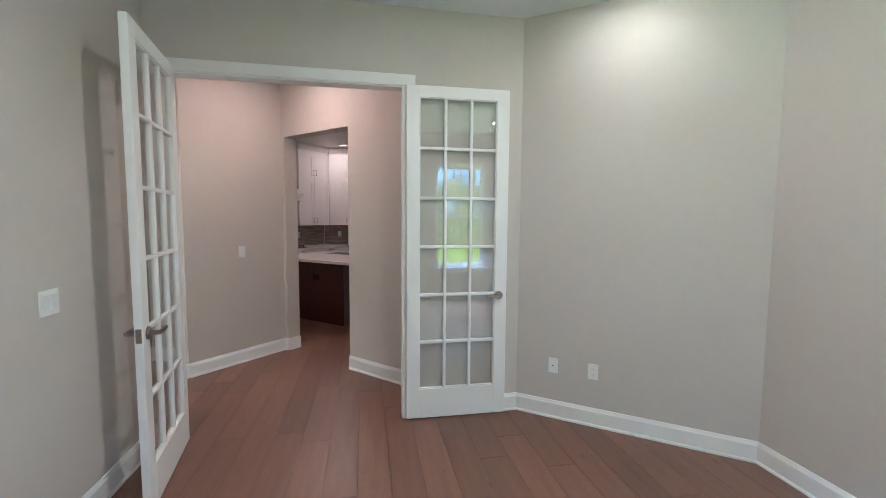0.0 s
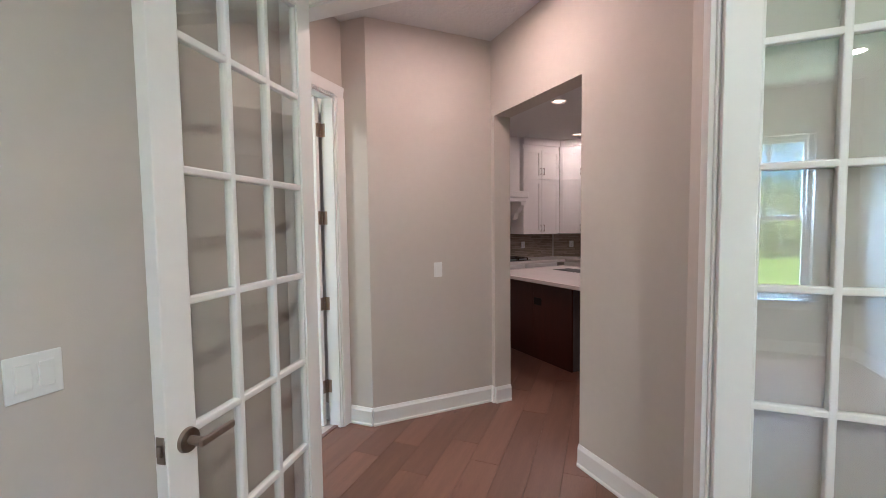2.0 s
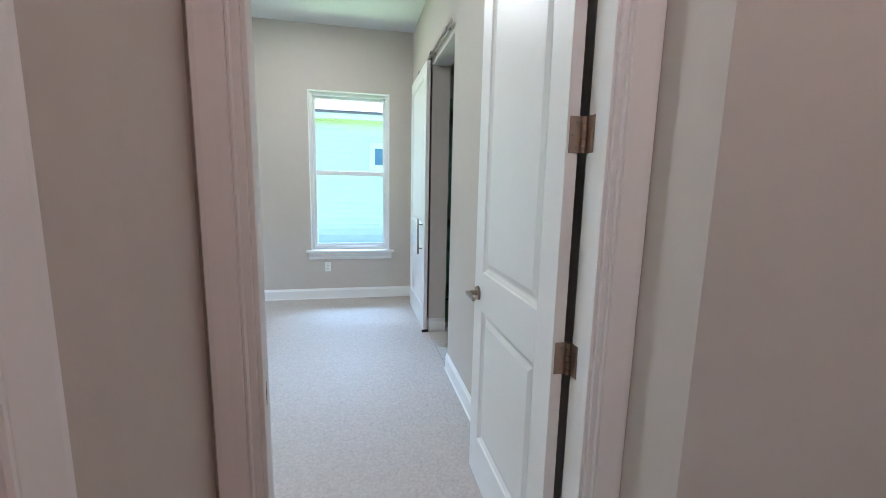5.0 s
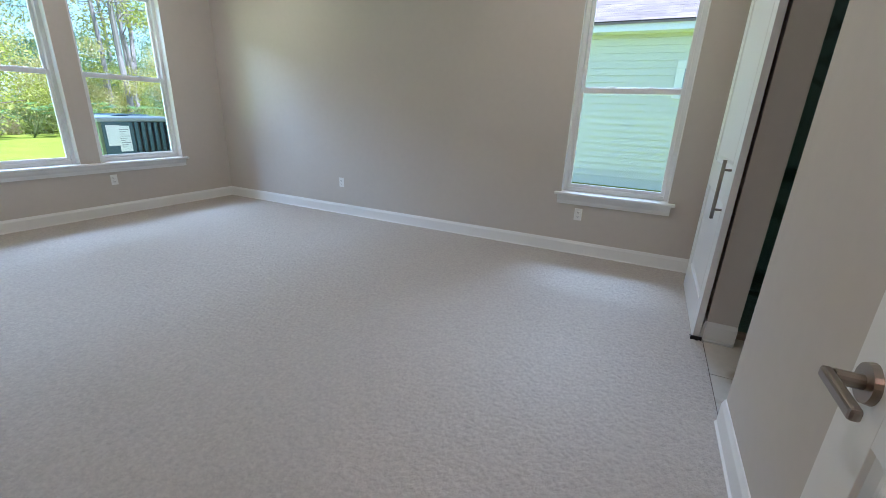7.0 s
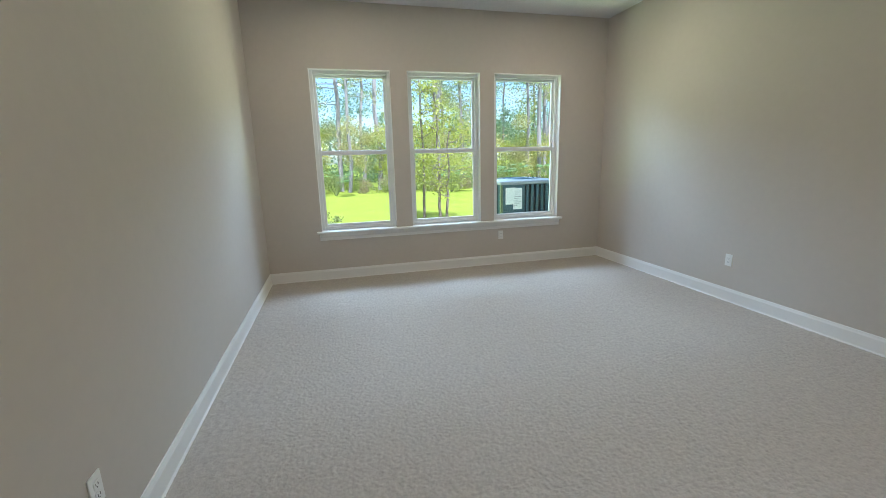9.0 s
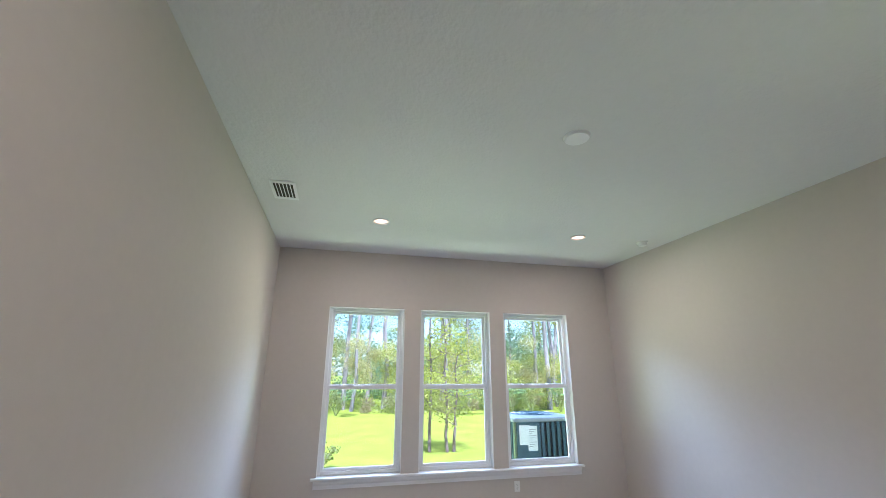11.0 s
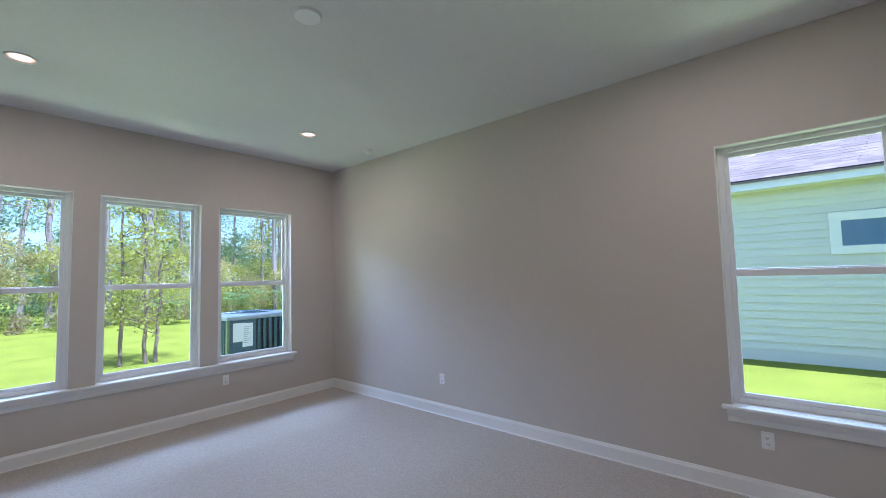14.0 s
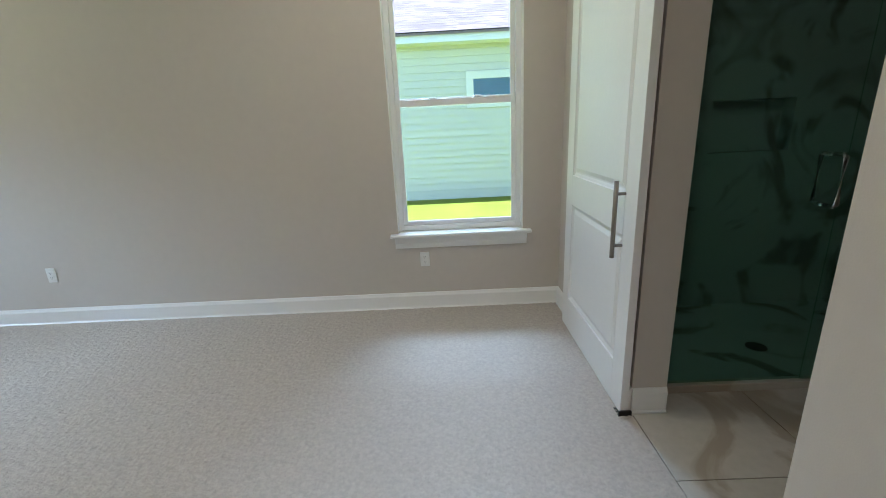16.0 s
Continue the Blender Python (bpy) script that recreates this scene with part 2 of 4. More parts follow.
def add_cyl(bm, p0, p1, r0, r1=None, seg=16):
    p0, p1 = Vector(p0), Vector(p1)
    d = p1 - p0
    m = Matrix.Translation((p0 + p1) / 2) @ d.to_track_quat("Z", "Y").to_matrix().to_4x4()
    bmesh.ops.create_cone(bm, cap_ends=True, segments=seg, radius1=r0, radius2=r0 if r1 is None else r1, depth=d.length, matrix=m)
    return bm


def cyl(p0, p1, r0, r1=None, seg=16):
    return add_cyl(bmesh.new(), p0, p1, r0, r1, seg)


def tube(points, r, seg=10):
    """A round bar along points."""
    bm = bmesh.new()
    pts = [Vector(p) for p in points]
    rings = []
    for i, p in enumerate(pts):
        d = (pts[min(i + 1, len(pts) - 1)] - pts[max(i - 1, 0)]).normalized()
        q = d.to_track_quat("Z", "Y")
        rings.append([bm.verts.new(p + q @ Vector((r * math.cos(a), r * math.sin(a), 0))) for a in (2 * math.pi * j / seg for j in range(seg))])
    for a, b in zip(rings, rings[1:]):
        for j in range(seg):
            bm.faces.new((a[j], a[(j + 1) % seg], b[(j + 1) % seg], b[j]))
    bm.faces.new(rings[0][::-1])
    bm.faces.new(rings[-1])
    return bm


def extrude_profile(profile, length):
    """A profile in (y, z) drawn along +x."""
    bm = bmesh.new()
    a = [bm.verts.new((0, y, z)) for y, z in profile]
    b = [bm.verts.new((length, y, z)) for y, z in profile]
    n = len(profile)
    for i in range(n):
        bm.faces.new((a[i], b[i], b[(i + 1) % n], a[(i + 1) % n]))
    bm.faces.new(a[::-1])
    bm.faces.new(b)
    bmesh.ops.recalc_face_normals(bm, faces=bm.faces)
    return bm


def run(p0, p1):
    """The pose of a wall from p0 to p1: x along it, y to its left, and its length."""
    d = Vector((p1[0] - p0[0], p1[1] - p0[1]))
    return pose(p0[0], p0[1], 0, 0, 0, math.degrees(math.atan2(d.y, d.x))), d.length


def wall(name, p0, p1, thick, z1, openings=(), z0=0.0, mat=None, label="greige painted drywall wall"):
    """A wall whose room face runs from p0 to p1; its body lies to the left. openings: (s0, s1, z0, z1)."""
    m, length = run(p0, p1)
    xs = sorted({0.0, length, *[o[0] for o in openings], *[o[1] for o in openings]})
    zs = sorted({z0, z1, *[o[2] for o in openings], *[o[3] for o in openings]})
    solid = {}
    for i in range(len(xs) - 1):
        for j in range(len(zs) - 1):
            cx, cz = (xs[i] + xs[i + 1]) / 2, (zs[j] + zs[j + 1]) / 2
            solid[i, j] = not any(a < cx < b and c < cz < d for a, b, c, d in openings)
    bm = bmesh.new()
    made = {}

    def v(x, y, z):
        key = (round(x, 5), round(y, 5), round(z, 5))
        if key not in made:
            made[key] = bm.verts.new((x, y, z))
        return made[key]

    for (i, j), s in solid.items():
        if not s:
            continue
        xa, xb, za, zb = xs[i], xs[i + 1], zs[j], zs[j + 1]
        bm.faces.new((v(xa, 0, za), v(xb, 0, za), v(xb, 0, zb), v(xa, 0, zb)))
        bm.faces.new((v(xb, thick, za), v(xa, thick, za), v(xa, thick, zb), v(xb, thick, zb)))
        if not solid.get((i - 1, j)):
            bm.faces.new((v(xa, thick, za), v(xa, 0, za), v(xa, 0, zb), v(xa, thick, zb)))
        if not solid.get((i + 1, j)):
            bm.faces.new((v(xb, 0, za), v(xb, thick, za), v(xb, thick, zb), v(xb, 0, zb)))
        if not solid.get((i, j - 1)):
            bm.faces.new((v(xa, thick, za), v(xb, thick, za), v(xb, 0, za), v(xa, 0, za)))
        if not solid.get((i, j + 1)):
            bm.faces.new((v(xa, 0, zb), v(xb, 0, zb), v(xb, thick, zb), v(xa, thick, zb)))
    ob = part(name, bm, mat or M_WALL)
    ob.matrix_world = m
    return tagged(ob, label, "wall", kind="structure")


BASE_PROFILE = [(0.0, 0.0), (-0.022, 0.0), (-0.022, 0.012), (-0.015, 0.02), (-0.015, 0.108), (-0.010, 0.120), (-0.006, 0.133), (0.0, 0.133)]


def baseboard(p0, p1):
    """A baseboard along the room face of a wall, standing out from it to the right."""
    m, length = run(p0, p1)
    ob = part("baseboard", extrude_profile(BASE_PROFILE, length), M_TRIM)
    ob.matrix_world = m
    return tagged(ob, "white painted moulded baseboard along the wall", "baseboard", kind="structure")


CASING = [(0.0, 0.0), (-0.009, 0.0), (-0.013, 0.003), (-0.013, 0.008), (-0.009, 0.011), (-0.011, 0.014), (-0.014, 0.040), (-0.018, 0.066), (-0.018, 0.077), (-0.015, 0.080), (0.0, 0.080)]


def casing_frame(p0, p1, head, width=0.08, name="door_casing", sides="lrt", right_w=None, left_w=None):
    """Moulded casing round an opening from p0 to p1 on the room face (stands out to the right)."""
    m, length = run(p0, p1)
    root = thing(name, m, "white moulded door casing round the opening", "door casing", kind="structure")

    def strip(x, z, ang, ln, w):
        prof = [(y, s * w / 0.08) for y, s in CASING]
        st = part("casing_strip", extrude_profile(prof, ln), M_TRIM, root)
        st.matrix_local = pose(x, 0, z, 0, ang, 0)
        return st
    if "l" in sides:
        strip(0, 0, -90, head, left_w or width)
    if "r" in sides:
        prof = [(y, -s * (right_w or width) / 0.08) for y, s in CASING]
        bm = extrude_profile(prof, head)
        st = part("casing_strip", bm, M_TRIM, root)
        st.matrix_local = pose(length, 0, 0, 0, -90, 0)
    if "t" in sides:
        strip(-(left_w or width), head, 0, length + (left_w or width) + (right_w or width), width)
    return root


def jamb_liner(p0, p1, head, thick, name="door_jamb", stop=None):
    """Boards that line an opening; p0 to p1 on the room face, depth to the left."""
    m, length = run(p0, p1)
    root = thing(name, m, "white painted door jamb lining the opening", "door jamb", kind="structure")
    part("jamb_board", box(-0.004, 0.014, -0.003, thick + 0.003, 0, head - 0.018), M_TRIM, root)
    part("jamb_board", box(length - 0.014, length + 0.004, -0.003, thick + 0.003, 0, head - 0.018), M_TRIM, root)
    part("head_board", box(-0.004, length + 0.004, -0.003, thick + 0.003, head - 0.018, head + 0.004), M_TRIM, root)
    if stop:
        a, b = stop
        part("door_stop", box(0.014, 0.025, a, b, 0, head - 0.018, 0.002), M_TRIM, root)
        part("door_stop", box(length - 0.025, length - 0.014, a, b, 0, head - 0.018, 0.002), M_TRIM, root)
        part("door_stop", box(0.014, length - 0.014, a, b, head - 0.029, head - 0.018, 0.002), M_TRIM, root)
    return root


# ---- plan ----
XF0, XF1 = -0.02, 0.07                       # office and hall faces of the french-door wall
FR_Y0, FR_Y1, FR_H = -0.008, 1.570, 2.425
YD0, YD1 = 2.08, 2.19                        # hall and bedroom faces of the bedroom-door wall
BD_X0, BD_X1, BD_H = 0.153, 0.999, 2.415
WX, NY, SY, EX = -4.87, 6.22, 1.812, 1.06    # bedroom faces
H_BED, H_HALL = 3.13, 2.955
OW = -4.30                                   # office west face
A, B = (1.085, 1.878), (1.809, 1.154)
E_ = (0.60, -0.055)
G, H = (XF0, -0.89), (-0.96, -2.11)
HEAD, SILL = 2.435, 0.60

# bedroom
W_WINS = [(2.446, 3.354), (3.551, 4.459), (4.643, 5.564)]
wall("wall_west", (WX, 1.63), (WX, 6.375), 0.155, 3.2, [(a - 1.63, b - 1.63, SILL, HEAD) for a, b in W_WINS])
N_WIN = (-0.136, 0.787)
wall("wall_north", (WX, NY), (3.6, NY), 0.155, 3.2, [(N_WIN[0] - WX, N_WIN[1] - WX, SILL, HEAD)])
wall("wall_south_bedroom", (WX, 1.63), (XF1, 1.63), 0.182, 3.2)
wall("wall_jog", (XF1, SY), (XF1, YD0), 0.09, 3.2)
wall("wall_bedroom_door", (XF0, YD0), (EX, YD0), 0.11, 3.2, [(BD_X0 - XF0, BD_X1 - XF0, 0, BD_H)])
BARN_Y0, BARN_Y1, BARN_H = 4.095, 4.925, 2.44
wall("wall_east_bedroom", (EX, NY), (EX, YD0), 0.16, 3.2, [(NY - BARN_Y1, NY - BARN_Y0, 0, BARN_H)])
# hall
wall("wall_hall_return", (1.085, YD0), A, 0.12, 3.1)
wall("wall_hall_switch", A, B, 0.12, 3.1)
def diag(s):
    return (B[0] + (E_[0] - B[0]) * s, B[1] + (E_[1] - B[1]) * s)
LEN_D = math.dist(B, E_)
KO0, KO1, KO_H = 0.048, 1.035, 2.352
wall("wall_kitchen_opening", B, E_, 0.15, 3.1, [(KO0, KO1, 0, KO_H)])
wall("wall_hall_south", E_, (XF1, E_[1]), 0.12, 3.1)
wall("wall_french_doors", (XF1, -1.02), (XF1, 1.63), 0.09, 3.1, [(FR_Y0 + 1.02, FR_Y1 + 1.02, 0, FR_H)])
# office
wall("wall_office_diagonal", G, H, 0.12, 3.1)
wall("wall_office_south", H, (OW, -2.11), 0.12, 3.1)
O_WIN = (-1.74, -0.83)
wall("wall_office_west", (OW, -2.2), (OW, 1.63), 0.155, 3.1, [(O_WIN[0] + 2.2, O_WIN[1] + 2.2, SILL, HEAD)])


def slab(name, pts, z0, z1, mat, label, category):
    bm = bmesh.new()
    lo = [bm.verts.new((x, y, z0)) for x, y in pts]
    hi = [bm.verts.new((x, y, z1)) for x, y in pts]
    bm.faces.new(lo[::-1])
    bm.faces.new(hi)
    for i in range(len(pts)):
        j = (i + 1) % len(pts)
        bm.faces.new((lo[i], lo[j], hi[j], hi[i]))
    bmesh.ops.recalc_face_normals(bm, faces=bm.faces)
    return tagged(part(name, bm, mat), label, category, kind="structure")


ceil_bed = slab("ceiling", [(WX, SY), (XF1, SY), (XF1, YD1), (EX, YD1), (EX, NY), (WX, NY)], H_BED, 3.2, M_CEIL, "off-white knockdown textured bedroom ceiling", "ceiling")
slab("ceiling", [(OW, 1.63), (OW, -2.11), H, G, (XF0, 1.63)], H_HALL, 3.1, M_CEIL, "off-white textured office ceiling", "ceiling")
slab("ceiling", [(XF1, YD0), (XF1, E_[1]), E_, B, A, (1.085, YD0)], H_HALL, 3.1, M_CEIL, "off-white textured hall ceiling", "ceiling")
# unseen flat slab with eaves, added to block the sun
slab("roof", [(-5.5, -3.4), (8.6, -3.4), (8.6, 6.85), (-5.5, 6.85)], 3.22, 3.4, M_SHINGLE, "unseen plain slab over the house that blocks the sun", "roof")
slab("carpet_floor", [(WX, SY), (XF1, SY), (XF1, 2.13), (EX, 2.13), (EX, NY), (WX, NY)], -0.06, 0.004, M_CARPET, "beige textured loop-pile bedroom carpet", "carpet")


def pile(x0, x1, y0, y1, seed, step=0.0075):
    """The carpet's uneven loops: a fine relief of tufts, some in clumps."""
    g = np.random.default_rng(seed)
    nx, ny = int((x1 - x0) / step), int((y1 - y0) / step)
    x, y = np.meshgrid(np.linspace(x0, x1, nx), np.linspace(y0, y1, ny), indexing="ij")
    h = g.random((nx, ny)) ** 1.6
    c = g.random((nx, ny))
    c = (c + np.roll(c, 1, 0) + np.roll(c, 1, 1) + np.roll(c, (1, 1), (0, 1)) + np.roll(c, 2, 0) + np.roll(c, 2, 1)) / 6
    z = 0.0055 + 0.0066 * h + 0.004 * (c - 0.5)
    j = step * 0.3
    x[1:-1, 1:-1] += g.uniform(-j, j, (nx - 2, ny - 2))
    y[1:-1, 1:-1] += g.uniform(-j, j, (nx - 2, ny - 2))
    i = np.arange(nx * ny, dtype=np.int32).reshape(nx, ny)
    q = np.stack([i[:-1, :-1], i[1:, :-1], i[1:, 1:], i[:-1, 1:]], axis=-1).reshape(-1)
    d = bpy.data.meshes.new("carpet_pile")
    d.vertices.add(nx * ny)
    d.vertices.foreach_set("co", np.stack([x, y, z], axis=-1).ravel())
    d.loops.add(len(q))
    d.loops.foreach_set("vertex_index", q)
    d.polygons.add(len(q) // 4)
    d.polygons.foreach_set("loop_start", np.arange(0, len(q), 4, dtype=np.int32))
    d.polygons.foreach_set("use_smooth", np.ones(len(q) // 4, dtype=bool))
    d.update(calc_edges=True)
    d.materials.append(M_CARPET)
    return tagged(new("carpet_pile", d), "beige uneven loop pile of the bedroom carpet", "carpet", kind="stuff")


pile(WX + 0.002, EX - 0.002, 2.192, NY - 0.002, 5)
pile(WX + 0.002, XF1 - 0.06, SY + 0.002, 2.192, 6, 0.012)

# baseboards
for p0, p1 in [((WX, SY), (WX, NY)), ((WX, NY), (EX, NY)), ((EX, NY), (EX, BARN_Y1)), ((EX, BARN_Y0), (EX, YD1)),
               ((XF0, SY), (WX, SY)), ((EX, BARN_Y1), (EX + 0.16, BARN_Y1)), ((EX + 0.16, BARN_Y0), (EX, BARN_Y0)),
               ((1.085, YD0), A), (A, B), (B, diag(KO0 / LEN_D)), (diag(KO1 / LEN_D), E_), (E_, (XF1, E_[1])),
               ((XF1, FR_Y1 + 0.072), (XF1, YD0)),
               (H, (OW, -2.11)), (G, H), ((OW, -2.11), (OW, 1.63)), ((OW, 1.63), (XF0, 1.63)), ((XF0, -0.10), G)]:
    baseboard(p0, p1)
kj0, kj1 = Vector(diag(KO0 / LEN_D)), Vector(diag(KO1 / LEN_D))
inw = Vector((1, -1)).normalized() * 0.15
baseboard(tuple(kj0), tuple(kj0 + inw))
baseboard(tuple(kj1 + inw), tuple(kj1))

# door casings and jambs
jamb_liner((XF1, FR_Y0), (XF1, FR_Y1), FR_H, 0.09, "french_door_jamb")
casing_frame((XF0, FR_Y1), (XF0, FR_Y0), FR_H - 0.01, left_w=0.055)
casing_frame((XF1, FR_Y0), (XF1, FR_Y1), FR_H - 0.01, right_w=0.07, left_w=0.065)
jamb_liner((BD_X0, YD0), (BD_X1, YD0), BD_H, 0.11, "bedroom_door_jamb", (0.008, 0.032))
casing_frame((BD_X0, YD0), (BD_X1, YD0), BD_H - 0.01, left_w=0.072, right_w=0.085)
casing_frame((BD_X1, YD1), (BD_X0, YD1), BD_H - 0.01, left_w=0.05, right_w=0.07)


tagged(part("threshold_strip", box(BD_X0, BD_X1, 2.118, 2.150, 0.0, 0.009, 0.003), M_PLANK), "brown oak transition strip between planks and carpet", "threshold", kind="structure")

# ---- windows ----
def window(name, m, w, z0, z1, label):
    """A single-hung vinyl window in an opening; x along it, y outward."""
    root = thing(name, m, label, "window", kind="structure")
    f = 0.042
    fr = bmesh.new()
    y0, y1 = 0.075, 0.150
    add_box(fr, 0, f, y0, y1, z0, z1, 0.004)
    add_box(fr, w - f, w, y0, y1, z0, z1, 0.004)
    add_box(fr, f, w - f, y0, y1, z1 - f, z1, 0.004)
    add_box(fr, f, w - f, y0, y1, z0, z0 + f, 0.004)
    part("window_frame", fr, M_VINYL, root)
    mid = z0 + (z1 - z0) * 0.5
    s = 0.030
    for nm, ya, za, zb in (("upper_sash", 0.118, mid - 0.018, z1 - f), ("lower_sash", 0.084, z0 + f, mid + 0.018)):
        b = bmesh.new()
        yb = ya + 0.028
        add_box(b, f, f + s, ya, yb, za, zb, 0.003)
        add_box(b, w - f - s, w - f, ya, yb, za, zb, 0.003)
        add_box(b, f + s, w - f - s, ya, yb, zb - (0.046 if nm == "lower_sash" else s), zb, 0.003)
        add_box(b, f + s, w - f - s, ya, yb, za, za + (s if nm == "lower_sash" else 0.046), 0.003)
        sash = part(nm, b, M_VINYL, root)
        pane = part("pane", box(f + s, w - f - s, ya + 0.011, ya + 0.016, za + s, zb - s), M_PANE, sash, "clear glass pane")
        pane.visible_shadow = False
    for cx in (w * 0.33, w * 0.67):
        part("sash_lock", box(cx - 0.022, cx + 0.022, 0.070, 0.100, mid + 0.018, mid + 0.030, 0.004), M_VINYL, root)
    return root


def sill(name, m, length):
    root = thing(name, m, "white painted window stool with moulded apron", "window sill", kind="structure")
    part("stool", box(-0.055, length + 0.055, -0.055, 0.0, SILL - 0.022, SILL + 0.004, 0.007), M_TRIM, root)
    prof = [(0.0, -0.085), (-0.014, -0.085), (-0.014, -0.05), (-0.024, -0.03), (-0.034, -0.0), (0.0, 0.0)]
    ap = part("apron", extrude_profile(prof, length + 0.05), M_TRIM, root)
    ap.matrix_local = pose(-0.025, 0, SILL - 0.022)
    return root


def stool_ledge(parent, w):
    part("ledge", box(0.0, w, 0.0, 0.075, SILL - 0.022, SILL + 0.004), M_TRIM, parent)


def reveal_liner(parent, w):
    """White returns at the head and sides of the opening."""
    part("return_board", box(0.0, 0.006, 0.001, 0.075, SILL + 0.004, HEAD - 0.006), M_TRIM, parent)
    part("return_board", box(w - 0.006, w, 0.001, 0.075, SILL + 0.004, HEAD - 0.006), M_TRIM, parent)
    part("return_board", box(0.0, w, 0.001, 0.075, HEAD - 0.006, HEAD), M_TRIM, parent)


for i, (a, b) in enumerate(W_WINS):
    wd = window("window_%d" % (i + 1), pose(WX, a, 0, 0, 0, 90), b - a, SILL + 0.004, HEAD, "white vinyl single-hung window looking on the lawn")
    stool_ledge(wd, b - a)
    reveal_liner(wd, b - a)
sill("window_sill", pose(WX, W_WINS[0][0], 0, 0, 0, 90), W_WINS[2][1] - W_WINS[0][0])
wd = window("window_4", pose(N_WIN[0], NY, 0), N_WIN[1] - N_WIN[0], SILL + 0.004, HEAD, "white vinyl single-hung window facing the next house")
stool_ledge(wd, N_WIN[1] - N_WIN[0])
reveal_liner(wd, N_WIN[1] - N_WIN[0])
sill("window_sill", pose(N_WIN[0], NY, 0), N_WIN[1] - N_WIN[0])
wd = window("window_5", pose(OW, O_WIN[0], 0, 0, 0, 90), O_WIN[1] - O_WIN[0], SILL + 0.004, HEAD, "white vinyl single-hung office window")
stool_ledge(wd, O_WIN[1] - O_WIN[0])
sill("window_sill", pose(OW, O_WIN[0], 0, 0, 0, 90), O_WIN[1] - O_WIN[0])


# ---- doors ----
def lever(parent, x, z, side, toward):
    """A lever handle on a door face: side is the sign of y it stands out to, toward the sign of x it points to."""
    b = bmesh.new()
    add_cyl(b, (x, side * 0.000, z), (x, side * 0.010, z), 0.033, 0.031, 24)
    add_cyl(b, (x, side * 0.010, z), (x, side * 0.045, z), 0.012, 0.012, 14)
    hd = part("lever_handle", b, M_NICKEL, parent, "brushed nickel lever handle")
    lv = bmesh.new()
    add_box(lv, min(x - 0.012 * toward, x + 0.108 * toward), max(x - 0.012 * toward, x + 0.108 * toward), side * 0.052 - 0.008, side * 0.052 + 0.008, z - 0.010, z + 0.010, 0.005)
    part("lever", lv, M_NICKEL, hd)
    return hd


def hinge(parent, x, z, y=0.0, mat=None, leaf=0.032):
    b = bmesh.new()
    for k in range(5):
        add_cyl(b, (x, y, z - 0.048 + k * 0.0195), (x, y, z - 0.048 + k * 0.0195 + 0.0175), 0.0068, seg=12)
    add_cyl(b, (x, y, z + 0.049), (x, y, z + 0.054), 0.006, 0.003, 12)
    h = part("hinge", b, mat or M_BRONZE, parent, "satin bronze butt hinge")
    return h


def french_door(name, m, mirror, label):
    """A leaf of 18 lights; local x from the hinge, y its thickness 0..0.038 (mirror flips y)."""
    root = thing(name, m, label, "french door", "french doors of the office")
    W, T, Z0, Z1 = 0.752, 0.038, 0.012, 2.42
    s = -1 if mirror else 1
    y0, y1 = (0, T) if s > 0 else (-T, 0)
    st, top, bot, mun = 0.092, 0.080, 0.219, 0.022
    b = bmesh.new()
    add_box(b, 0, st, y0, y1, Z0, Z1, 0.003)
    add_box(b, W - st, W, y0, y1, Z0, Z1, 0.003)
    add_box(b, st, W - st, y0, y1, Z1 - top, Z1, 0.002)
    add_box(b, st, W - st, y0, y1, Z0, Z0 + bot, 0.002)
    part("door_frame", b, M_TRIM, root)
    gw, gh = W - 2 * st, Z1 - top - Z0 - bot
    for i in (1, 2):
        x = st + gw * i / 3
        part("muntin", box(x - mun / 2, x + mun / 2, y0 + 0.004, y1 - 0.004, Z0 + bot, Z1 - top, 0.005), M_TRIM, root)
    for j in range(1, 6):
        z = Z0 + bot + gh * j / 6
        part("muntin", box(st, W - st, y0 + 0.005, y1 - 0.005, z - mun / 2, z + mun / 2, 0.005), M_TRIM, root)
    stops = bmesh.new()
    for za, zb, xa, xb in ((Z0 + bot, Z0 + bot + 0.008, st, W - st), (Z1 - top - 0.008, Z1 - top, st, W - st), (Z0 + bot, Z1 - top, st, st + 0.008), (Z0 + bot, Z1 - top, W - st - 0.008, W - st)):
        add_box(stops, xa, xb, y0 + 0.006, y1 - 0.006, za, zb, 0.003)
    part("glazing_bead", stops, M_TRIM, root)
    ym = (y0 + y1) / 2
    for i in range(3):
        for j in range(6):
            xa, xb = st + gw * i / 3 + mun / 2 - 0.004, st + gw * (i + 1) / 3 - mun / 2 + 0.004
            za, zb = Z0 + bot + gh * j / 6 + mun / 2 - 0.004, Z0 + bot + gh * (j + 1) / 6 - mun / 2 + 0.004
            p = part("pane", box(xa, xb, ym - 0.002, ym + 0.002, za, zb), M_DOORPANE, root, "clear glass light")
            p.visible_shadow = False
    for z in (0.30, 0.925, 1.555, 2.19):
        hinge(root, -0.004, z, y1 + 0.004 if s < 0 else y0 - 0.004, M_NICKEL)
    lv = lever(root, W - 0.062, 0.92, 1, -1)
    lv.matrix_local = pose(0, y1, 0)
    lv = lever(root, W - 0.062, 0.92, -1, -1)
    lv.matrix_local = pose(0, y0, 0)
    part("latch_plate", box(W - 0.002, W + 0.002, ym - 0.0125, ym + 0.0125, 0.885, 0.955, 0.0015), M_NICKEL, root, "nickel latch faceplate on the edge")
    part("latch_bolt", box(W, W + 0.009, ym - 0.007, ym + 0.007, 0.905, 0.935, 0.003), M_NICKEL, root)
    return root


